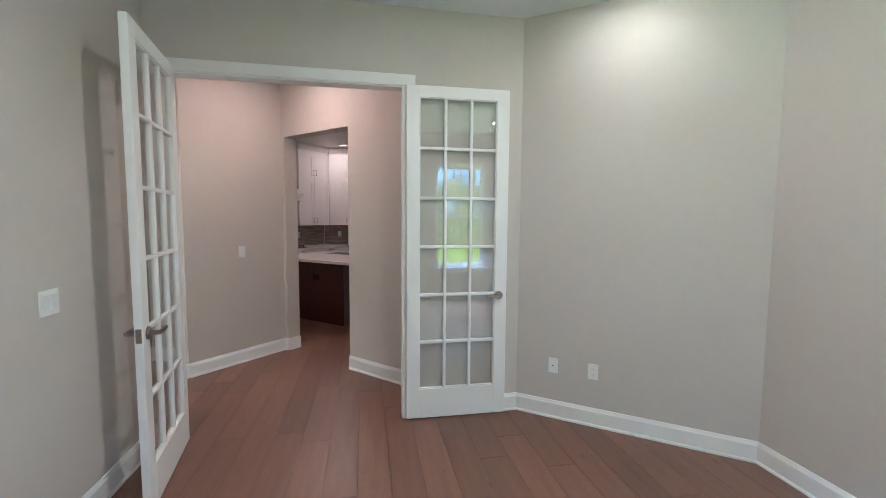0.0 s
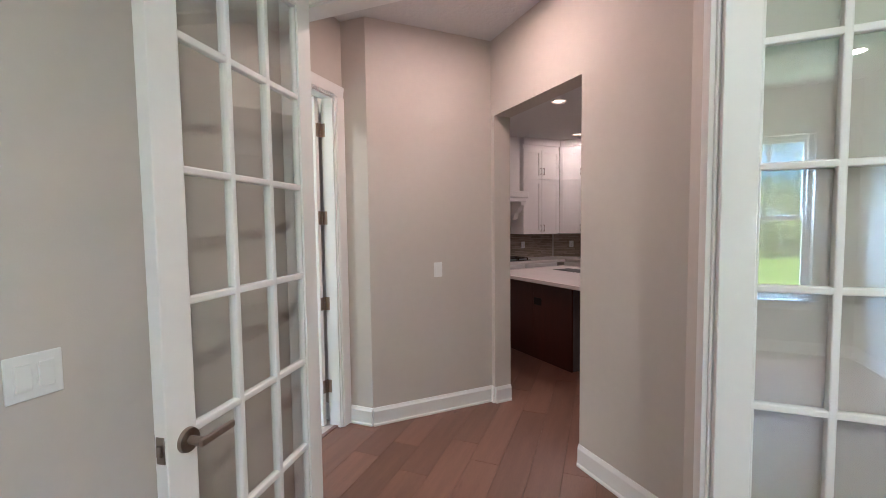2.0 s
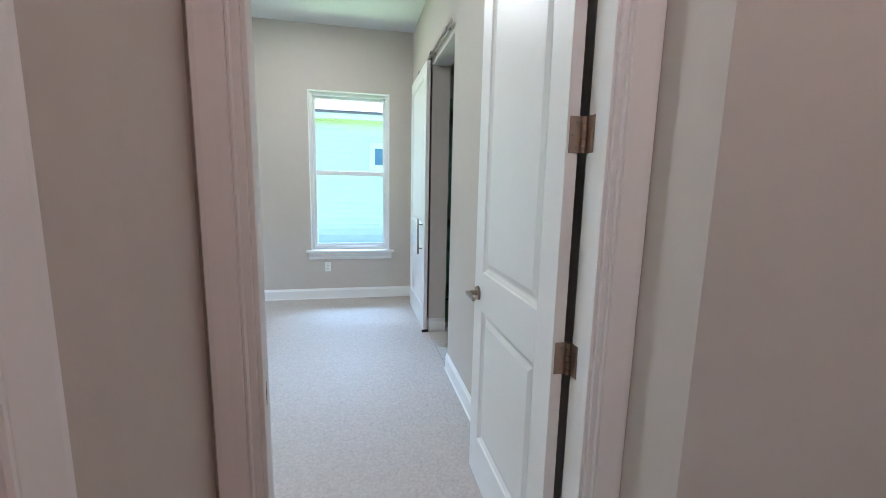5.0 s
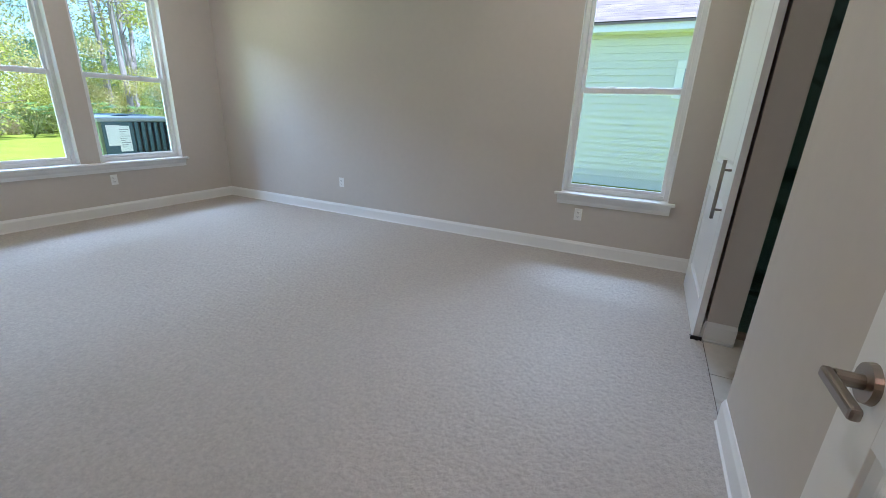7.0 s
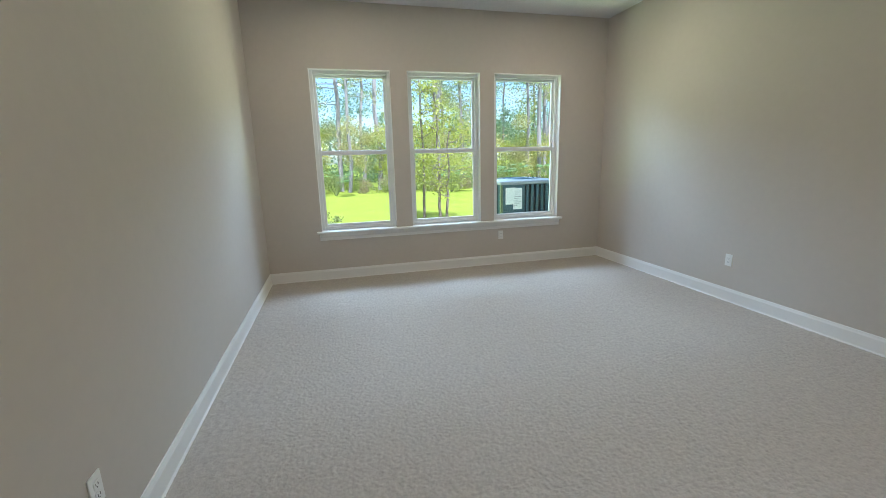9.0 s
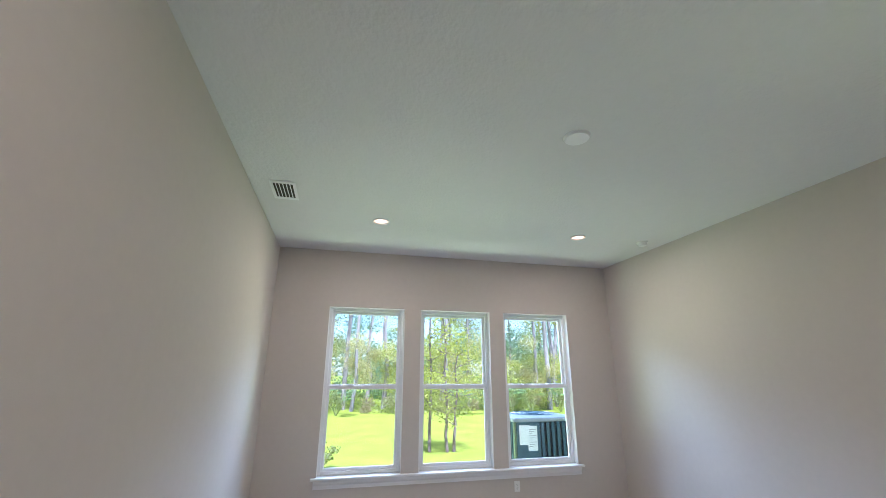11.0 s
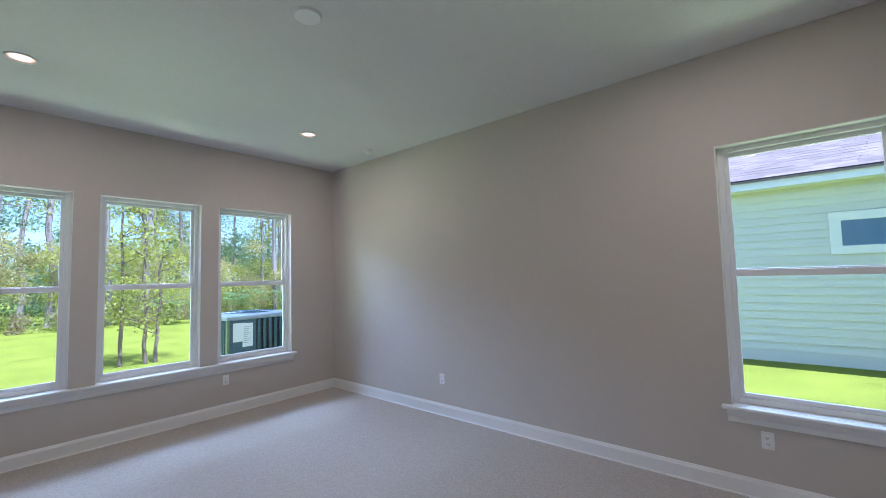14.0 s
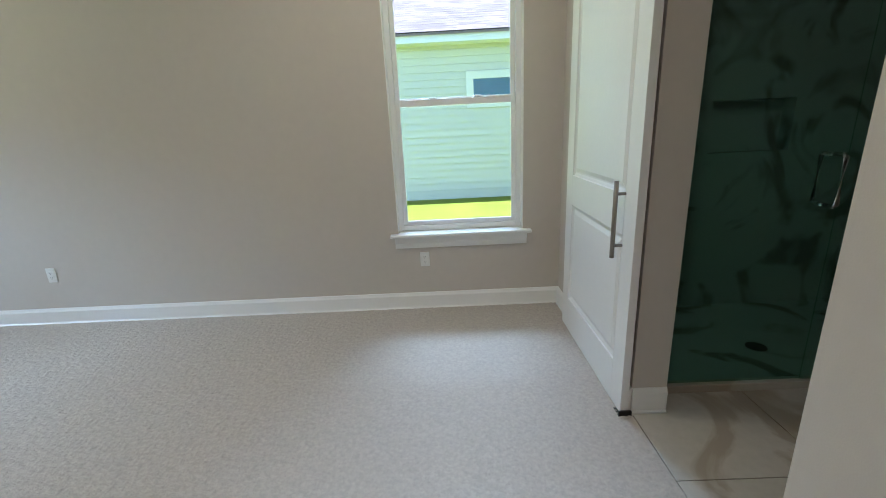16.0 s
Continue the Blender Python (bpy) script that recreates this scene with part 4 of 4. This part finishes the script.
def backsplash(m, w):
    bs = thing("backsplash", m, "taupe mosaic strip tile backsplash", "backsplash")
    part("grout", box(0.0, 0.007, 0.0, w, 0.911, 1.319), M_GAP, bs)
    tb = bmesh.new()
    for r in range(13):
        y = -(r % 3) * 0.07
        while y < w:
            a, b = max(y, 0), min(y + 0.20, w)
            if b - a > 0.01:
                add_box(tb, -0.003, 0.001, a + 0.0015, b - 0.0015, 0.914 + r * 0.0303, 0.9415 + r * 0.0303)
            y += 0.20
    tagged(part("mosaic_tiles", tb, M_TILE, bs, "taupe strip tiles"), kind="stuff")


backsplash(at1(KB - 0.008, KC_E2 - 0.01), KC_E2 - 1.01)
backsplash(pose(K2 - 0.008, 0.605, 0), 0.50)
outlet(KM @ pose(KB - 0.0115, -2.38, 1.13, 0, 0, -90))
outlet(pose(K2 - 0.0115, 0.80, 1.13, 0, 0, -90))

FW = 0.80
fs = thing("fridge_surround", pose(K2 - 0.48, -0.215, 0), "white panelled cabinet above an empty fridge bay", "cabinet")
part("side_panel", box(0.0, 0.475, FW - 0.02, FW, 0.0, 2.76, 0.002), M_CAB, fs)
part("side_panel", box(0.0, 0.475, 0.0, 0.02, 0.0, 2.76, 0.002), M_CAB, fs)
part("body", box(0.0, 0.475, 0.02, FW - 0.02, 1.69, 2.76, 0.002), M_CAB, fs)
part("filler_strip", box(0.10, 0.475, FW, FW + 0.02, 0.915, 2.76, 0.001), M_CAB, fs)
for a, b, hx in ((FW / 2 + 0.002, FW - 0.003, FW / 2 + 0.035), (0.003, FW / 2 - 0.002, FW / 2 - 0.035)):
    shaker(fs, a, b, 1.70, 2.22, 0.0, handle=(hx, 1.80, True))
    shaker(fs, a, b, 2.235, 2.70, 0.0, handle=(hx, 2.33, True))
part("crown", box(-0.03, 0.475, -0.005, FW + 0.005, 2.76, KC, 0.004), M_CAB, fs)

isl = kthing("kitchen_island", 1.22, 1.04, "kitchen island with dark cherry back panel and grey end", "kitchen island")
isl.matrix_world = isl.matrix_world @ pose(0, 0, 0, 0, 0, 4.2)
part("body", box(0.018, 1.15, -1.06, -0.018, 0.0, 0.87), M_GREYCAB, isl, "dark grey island cabinet end")
for k in range(2):
    part("back_panel", box(0.0 + k * 0.58, 0.576 + k * 0.58, -0.018, 0.0, 0.0, 0.87, 0.003), M_CHERRY, isl, "dark cherry veneer panel")
part("end_panel", box(0.0, 0.018, -0.40, -0.022, 0.0, 0.87, 0.002), M_GREYCAB, isl)
part("end_panel", box(0.0, 0.018, -1.06, -0.41, 0.0, 0.87, 0.002), M_GREYCAB, isl)
part("outlet_plate", box(0.44, 0.56, 0.0, 0.006, 0.60, 0.68, 0.003), M_BLACK, isl, "black outlet plate")
it = kthing("island_countertop", 0.77, 0.905, "white quartz island countertop with a wide overhang", "countertop")
it.matrix_world = it.matrix_world @ pose(0, 0, 0, 0, 0, 4.2)
part("top", box(0.0, 1.72, -1.32, 0.0, 0.87, 0.91, 0.006), M_QUARTZ, it)
part("sink_basin", box(0.82, 1.38, -1.07, -0.78, 0.905, 0.9125, 0.002), M_STEEL, it, "undermount steel sink")
# flat near-black sheet stands for the shaded sink hollow
part("sink_shade_sheet", box(0.832, 1.368, -1.058, -0.792, 0.909, 0.9132), M_DARK, it)
fc = kthing("kitchen_faucet", 1.83, 2.02, "matte black gooseneck pull-down kitchen faucet", "faucet")
arc = [(0, 0, 0.91), (0, 0, 1.20)] + [(0, 0.105 - 0.105 * math.cos(a), 1.20 + 0.125 * math.sin(a)) for a in (math.pi * k / 12 for k in range(1, 12))] + [(0, 0.212, 1.18)]
part("spout", tube(arc, 0.016, 12), M_BLACK, fc, smooth=True)
part("spray_head", cyl((0, 0.211, 1.20), (0, 0.222, 1.10), 0.018, 0.023), M_BLACK, fc)
part("base_collar", cyl((0, 0, 0.91), (0, 0, 0.918), 0.032, 0.030, 24), M_BLACK, fc)
part("body", cyl((0, 0, 0.918), (0, 0, 1.06), 0.026, 0.021, 20), M_BLACK, fc)
part("side_lever", tube([(0, 0, 0.985), (-0.02, 0.05, 0.985), (-0.03, 0.11, 1.0)], 0.009, 10), M_BLACK, fc, smooth=True)
for e1, e2, watts in ((1.85, 1.39, 2.1), (3.12, 2.80, 0.7)):
    x, y = kpt(e1, e2)
    downlight(x, y, KC, watts, tone=(1.0, 0.60, 0.41))
# third kitchen downlight is unseen, added to brighten the room
x, y = kpt(0.3, 2.6)
downlight(x, y, KC, 1.8, tone=(1.0, 0.60, 0.41))

# ---- outside ----
GZ = -0.25
gb = bmesh.new()
N = 60
bmesh.ops.create_grid(gb, x_segments=N, y_segments=N, size=400)
ground = part("ground", gb, M_GRASS)
ground.location = (0, 0, GZ)
tagged(ground, "bright mown green lawn", "lawn", kind="structure")


def house():
    y0 = 12.9
    root = thing("neighbour_house", pose(0, y0, GZ), "single-storey house with pale mint lap siding", "house")
    part("wall", box(-3.6, 16, 0.03, 8, 0, 3.32), M_SIDING, root)
    part("foundation", box(-3.62, 16, 0.0, 0.03, 0, 0.22), M_SIDING, root)
    z = 0.22
    while z < 3.30:
        bm = extrude_profile([(0.03, 0.0), (-0.011, 0.0), (0.015, 0.165), (0.03, 0.165)], 19.6)
        st = part("siding_board", bm, M_SIDING, root)
        st.matrix_local = pose(-3.6, 0, z)
        z += 0.150
    part("soffit", box(-4.1, 16.5, -0.45, 0.05, 3.30, 3.33), M_FASCIA, root)
    part("fascia", box(-4.1, 16.5, -0.48, -0.45, 3.28, 3.46), M_FASCIA, root, "white fascia board")
    part("drip_edge", box(-4.1, 16.5, -0.52, -0.47, 3.455, 3.475), M_DARK, root)
    rf = bmesh.new()
    pitch = 0.55
    v = [rf.verts.new(c) for c in ((-4.1, -0.52, 3.46), (16.5, -0.52, 3.46), (16.5, 5.5, 3.46 + 6.02 * pitch), (-4.1, 5.5, 3.46 + 6.02 * pitch))]
    rf.faces.new(v)
    w = [rf.verts.new((a.co.x, a.co.y, a.co.z - 0.05)) for a in v]
    rf.faces.new(w[::-1])
    for i in range(4):
        rf.faces.new((v[i], w[i], w[(i + 1) % 4], v[(i + 1) % 4]))
    roof = part("roof", rf, M_SHINGLE, root)
    sb = bmesh.new()
    rnd = random.Random(5)
    for r in range(26):
        yy = -0.52 + r * 0.14
        zz = 3.465 + (yy + 0.52) * pitch
        x = -4.1 - rnd.random() * 0.3
        while x < 9:
            w_ = rnd.uniform(0.16, 0.36)
            h = rnd.uniform(0.002, 0.006)
            vs = [sb.verts.new(c) for c in ((x, yy, zz + h), (x + w_ - 0.006, yy, zz + h), (x + w_ - 0.006, yy + 0.16, zz + 0.16 * pitch + 0.002), (x, yy + 0.16, zz + 0.16 * pitch + 0.002))]
            lo = [sb.verts.new((c.co.x, c.co.y, c.co.z - h - 0.004)) for c in vs[:2]]
            sb.faces.new(vs)
            sb.faces.new((lo[0], lo[1], vs[1], vs[0]))
            x += w_
    tagged(part("shingles", sb, M_SHINGLE, root, "grey-brown laminated shingles"), kind="stuff")
    wn_ = part("window", box(0.90, 1.85, -0.024, 0.03, 2.14, 2.62), M_BLUEPANE, root, "wide high window with the sky's blue reflection in its colour")
    tr = bmesh.new()
    for xa, xb, za, zb in ((0.76, 1.99, 2.60, 2.76), (0.76, 1.99, 2.0, 2.15), (0.76, 0.92, 2.15, 2.60), (1.83, 1.99, 2.15, 2.60)):
        add_box(tr, xa, xb, -0.035, 0.0, za, zb, 0.004)
    part("trim", tr, M_FASCIA, wn_, "wide white window trim")
    return root


house()


def ac_unit():
    root = thing("air_conditioner", pose(-5.75, 5.10, GZ), "dark green outdoor air conditioner unit with paper label", "air conditioner")
    W, D, Z0, Z1 = 1.0, 0.92, 0.10, 1.31
    part("inner_coil", box(-D + 0.03, -0.03, 0.03, W - 0.03, Z0, Z1 - 0.06), M_DARK, root)
    part("base_pan", box(-D, 0, 0, W, Z0 - 0.03, Z0 + 0.05, 0.01), M_ACBODY, root)
    for k in range(7):
        y = 0.42 + k * 0.084
        rib = bmesh.new()
        add_box(rib, -0.014, 0.006, y, y + 0.046, Z0 + 0.05, Z1 - 0.06, 0.006)
        part("louvre", rib, M_ACBODY, root)
    for k in range(14):
        x = -D + 0.03 + k * (D - 0.08) / 13
        part("louvre", box(x, x + 0.026, -0.006, 0.012, Z0 + 0.05, Z1 - 0.06, 0.004), M_ACBODY, root)
    part("corner_post", box(-0.030, 0.008, -0.008, 0.030, Z0 + 0.05, Z1 - 0.06, 0.006), M_ACPOST, root, "olive corner post")
    part("service_panel", box(-0.012, 0.004, 0.034, 0.40, Z0 + 0.05, Z1 - 0.06, 0.004), M_ACBODY, root, "plain teal service panel")
    part("top_cover", box(-D - 0.015, 0.015, -0.015, W + 0.015, Z1 - 0.06, Z1, 0.02), M_ACTOP, root, "grey steel top cover")
    g = bmesh.new()
    for r in (0.10, 0.18, 0.26, 0.34):
        for k in range(24):
            a0, a1 = 2 * math.pi * k / 24, 2 * math.pi * (k + 1) / 24
            add_cyl(g, (-D / 2 + r * math.cos(a0), W / 2 + r * math.sin(a0), Z1 + 0.02), (-D / 2 + r * math.cos(a1), W / 2 + r * math.sin(a1), Z1 + 0.02), 0.004, seg=5)
    add_cyl(g, (-D / 2, W / 2, Z1 - 0.01), (-D / 2, W / 2, Z1 + 0.03), 0.10, 0.09, 20)
    part("fan_guard", g, M_ACBODY, root)
    part("paper_label", box(0.0045, 0.0062, 0.075, 0.235, Z1 - 0.36, Z1 - 0.10), M_PAPER, root, "white paper label")
    part("paper_label", box(0.0052, 0.0070, 0.205, 0.350, Z1 - 0.44, Z1 - 0.11), M_PAPER, root, "white paper label")
    lines = bmesh.new()
    for k in range(9):
        add_box(lines, 0.0071, 0.0076, 0.222, 0.333 - 0.03 * (k % 3), Z1 - 0.16 - k * 0.028, Z1 - 0.155 - k * 0.028)
    part("print_bars", lines, M_SLOT, root)
    part("pad", box(-D - 0.08, 0.08, -0.08, W + 0.08, 0.0, 0.07, 0.01), M_CONCRETE, root, "concrete pad")
    return root


ac_unit()


# ---- vegetation ----
def leaf_mesh(name, mat, spots, count, size, seed):
    """Many small bent leaves scattered in soft clumps: spots are (x, y, z, rx, ry, rz)."""
    g = np.random.default_rng(seed)
    s = np.repeat(np.array(spots, float), count, axis=0)
    n = len(s)
    way = g.normal(size=(n, 3))
    way /= np.linalg.norm(way, axis=1)[:, None]
    c = s[:, :3] + way * (g.random(n) ** 0.45)[:, None] * s[:, 3:]
    a = g.normal(size=(n, 3))
    a /= np.linalg.norm(a, axis=1)[:, None]
    b = np.cross(a, g.normal(size=(n, 3)))
    b /= np.linalg.norm(b, axis=1)[:, None]
    up = np.cross(a, b)
    z = (size * g.uniform(0.6, 1.5, n))[:, None]
    v = np.stack([c - a * z * 0.5, c - b * z * 0.3 + up * z * 0.06, c + a * z * 0.6, c + b * z * 0.3 + up * z * 0.06], axis=1).reshape(-1, 3)
    me = bpy.data.meshes.new(name)
    me.vertices.add(4 * n)
    me.vertices.foreach_set("co", v.ravel())
    me.loops.add(4 * n)
    me.loops.foreach_set("vertex_index", np.arange(4 * n, dtype=np.int32))
    me.polygons.add(n)
    me.polygons.foreach_set("loop_start", np.arange(0, 4 * n, 4, dtype=np.int32))
    me.update(calc_edges=True)
    me.materials.append(mat)
    return me


def leaves(name, mat, spots, count, size, seed, parent=None, label=""):
    ob = new(name, leaf_mesh(name, mat, spots, count, size, seed))
    ob.parent = parent
    return tagged(ob, label)


def limb(bm, p0, p1, r0, r1, rnd, n=5):
    pts = [Vector(p0).lerp(Vector(p1), i / n) + Vector((rnd.gauss(0, 1), rnd.gauss(0, 1), 0)) * r0 * (0.7 if 0 < i < n else 0) for i in range(n + 1)]
    for i in range(n):
        ra, rb = r0 + (r1 - r0) * i / n, r0 + (r1 - r0) * (i + 1) / n
        add_cyl(bm, pts[i], pts[i + 1], ra, rb, 8)
    return pts


def young_tree(x, y, h, seed):
    rnd = random.Random(seed)
    root = thing("young_tree", pose(x, y, GZ), "young thin-stemmed tree with light green leaves", "tree")
    tb = bmesh.new()
    tips = []
    for dx, dy, hh in ((0.0, 0.0, h), (0.12, 0.45, h * 0.85), (0.1, 0.62, h * 0.6)):
        top = (dx + rnd.uniform(-.25, .25), dy + rnd.uniform(-.3, .3), hh)
        pts = limb(tb, (dx, dy, -0.1), top, 0.045, 0.012, rnd, 8)
        for k in range(2, 9):
            for _ in range(3):
                p = pts[k]
                a = rnd.uniform(0, 6.3)
                ln = (1.3 - 0.11 * k) * rnd.uniform(0.5, 1.1)
                q = p + Vector((math.cos(a) * ln, math.sin(a) * ln, ln * rnd.uniform(0.1, 0.6)))
                limb(tb, p, q, 0.012, 0.004, rnd, 3)
                tips += [p.lerp(q, 0.55), q]
    part("trunk", tb, M_TWIG, root)
    leaves("crown", M_LEAF, [(t.x, t.y, t.z, 0.34, 0.34, 0.25) for t in tips if t.z > 0.75], 34, 0.062, seed, root)
    return root


young_tree(-11.1, 5.0, 4.6, 3)


def pine(x, y, h, r, seed):
    rnd = random.Random(seed)
    root = thing("pine_tree", pose(x, y, GZ), "tall straight pine with a bare trunk and high crown", "tree", "pines of the wood")
    tb = bmesh.new()
    tips = []
    pts = limb(tb, (0, 0, -0.2), (rnd.uniform(-.5, .5), rnd.uniform(-.5, .5), h), r, r * 0.35, rnd, 8)
    for k in range(22):
        z = h * rnd.uniform(0.35, 1.0)
        i = min(7, int(z / h * 8))
        p = pts[i].lerp(pts[i + 1], z / h * 8 - i)
        a = rnd.uniform(0, 6.3)
        ln = rnd.uniform(0.8, 2.4)
        q = p + Vector((math.cos(a) * ln, math.sin(a) * ln, rnd.uniform(-0.3, 0.6)))
        limb(tb, p, q, 0.03, 0.01, rnd, 2)
        tips.append((q.x, q.y, q.z, 0.85, 0.85, 0.5))
    part("trunk", tb, M_BARK, root)
    leaves("crown", (M_LEAF_DARK, M_LEAF_OLIVE, M_LEAF)[seed % 3], tips, 70, 0.12, seed, root)
    return root


rnd = random.Random(11)
for k in range(46):
    pine(-22 - rnd.uniform(0, 13), -14 + k * 0.92 + rnd.uniform(-0.8, 0.8), rnd.uniform(13, 19), rnd.uniform(0.09, 0.17), k)


def thicket(name, label, mat, spots, size, count, seed):
    return tagged(leaves(name, mat, [(x, y, z, r, r, r * 0.8) for x, y, z, r in spots], count, size, seed), label, "shrubs", kind="stuff")


def scatter(n, x0, x1, y0, y1, z0, z1, r0, r1, seed):
    q = random.Random(seed)
    return [(q.uniform(x0, x1), q.uniform(y0, y1), q.uniform(z0, z1), q.uniform(r0, r1)) for _ in range(n)]


thicket("undergrowth", "dense dark green undergrowth at the wood's edge", M_LEAF_DARK, scatter(130, -25, -21.5, -16, 30, -0.2, 0.9, 0.4, 0.9, 21), 0.085, 420, 1)
thicket("dry_brush", "dry grey-brown brush at the foot of the wood", M_BRUSH, scatter(70, -23, -21.0, -16, 30, -0.2, 0.35, 0.3, 0.6, 27), 0.07, 260, 7)
thicket("light_shrubs", "light green shrubs at the wood's edge", M_LEAF, scatter(120, -27, -22, -16, 30, 0.4, 3.2, 0.5, 1.1, 22), 0.085, 420, 2)
thicket("olive_shrubs", "olive and tan understorey of the wood", M_LEAF_OLIVE, scatter(150, -29, -22, -16, 30, 0.5, 3.6, 0.5, 1.2, 23), 0.085, 420, 3)
thicket("high_foliage", "sunlit high foliage of the wood", M_LEAF, scatter(90, -36, -25, -18, 32, 3.5, 12, 0.7, 1.5, 24), 0.11, 240, 4)
thicket("pine_needles", "high needles of the wood, distance haze in their blue-green colour", M_LEAF_FAR, scatter(420, -44, -27, -24, 38, 3.2, 15, 0.8, 1.7, 29), 0.13, 250, 9)
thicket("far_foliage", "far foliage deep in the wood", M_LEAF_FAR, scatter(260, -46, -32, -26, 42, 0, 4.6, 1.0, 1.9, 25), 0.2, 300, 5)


def palmetto(x, y, seed):
    """A fan-leaved palm shrub: stalks from one root, each with a spread of narrow blades."""
    q_ = random.Random(seed)
    root = thing("palmetto_shrub", pose(x, y, GZ), "low fan-leaved palmetto shrub at the wood's edge", "shrub", "palmettos of the wood's edge")
    st, bl = bmesh.new(), bmesh.new()
    for _ in range(11):
        a = q_.uniform(0, 6.28)
        tip = Vector((math.cos(a), math.sin(a), 0)) * q_.uniform(0.3, 0.8) + Vector((0, 0, q_.uniform(0.7, 1.3)))
        add_cyl(st, (0, 0, -0.05), tip, 0.012, 0.008, 6)
        out = Vector((math.cos(a), math.sin(a), 0.35)).normalized()
        side = Vector((-math.sin(a), math.cos(a), 0))
        for k in range(13):
            f = -1.25 + k * 2.5 / 12
            d = (out * math.cos(f) + side * math.sin(f)).normalized()
            w = d.cross(Vector((0, 0, 1))).normalized() * 0.022
            ln = q_.uniform(0.45, 0.62)
            v = [bl.verts.new(p) for p in (tip, tip + d * ln * 0.5 + w, tip + d * ln - Vector((0, 0, 0.10)), tip + d * ln * 0.5 - w)]
            bl.faces.new(v)
    part("stalks", st, M_LEAF_DARK, root)
    part("fan_leaves", bl, M_PALM, root)


for k, (x, y) in enumerate(((-20.9, 9.9), (-20.6, 11.3), (-21.2, 12.6), (-20.8, 8.5), (-21.3, 2.6), (-21.0, 14.2))):
    palmetto(x, y, 60 + k)


def weed(x, y, h, seed):
    root = thing("small_weed", pose(x, y, GZ), "small leafy green weed in the lawn", "weed")
    r_ = random.Random(seed)
    st = bmesh.new()
    tips = []
    for _ in range(7):
        q_ = Vector((r_.uniform(-.3, .3), r_.uniform(-.3, .3), h * r_.uniform(0.6, 1.0)))
        limb(st, (0, 0, -0.02), q_, 0.008, 0.003, r_, 3)
        tips += [(q_.x, q_.y, q_.z, 0.12, 0.12, 0.10), (q_.x * .6, q_.y * .6, q_.z * .6, 0.12, 0.12, 0.10)]
    part("stems", st, M_BARK, root)
    leaves("leaves", M_LEAF_DARK, tips, 22, 0.06, seed, root)


weed(-9.6, 2.35, 0.55, 8)

# ---- hardwood planks ----
wood = slab("hardwood_floor", [(OW, 1.63), (OW, -2.11), H, (0.1, -0.9), (0.1, -0.07), (0.6, -0.2), kpt(-0.72, 0.3), kpt(-2.6, 0.3), kpt(-2.6, 5.2), kpt(KB, 5.2), kpt(KB, 0.1), (1.9, 2.12), (XF0, 2.12), (XF0, 1.63)], -0.08, -0.004, M_GAP, "brown oak plank floor of office, hall and kitchen", "floor")
PW = 0.187
plank_mesh = {}
q = random.Random(4)
y = -2.11
while y < 2.12:
    x = OW - q.uniform(0, 1.2)
    y1 = min(y + PW, 2.12)
    far = 0.03 if y > 1.63 - 0.02 else None
    while x < 4.2:
        ln = q.choice((0.9, 1.2, 1.5, 1.8))
        xa, xb = max(x, OW), min(x + ln, 4.2)
        if far is not None:
            xa = max(xa, XF0)
        keep = xb - xa > 0.05
        if y1 < -0.1 and xa > 0.1:
            keep = False
        if y1 < -0.95 and (xa > H[0] + (y1 + 2.11) * 0.9):
            keep = False
        if keep:
            key = (round(xb - xa, 3), round(y1 - y, 3))
            if key not in plank_mesh:
                plank_mesh[key] = mesh("plank", box(0.0008, key[0] - 0.0008, 0.0007, key[1] - 0.0007, -0.008, 0.0, 0.0012), M_PLANK)
            p = new("plank", plank_mesh[key])
            p.parent = wood
            p.location = (xa, y, 0)
        x += ln
    y += PW
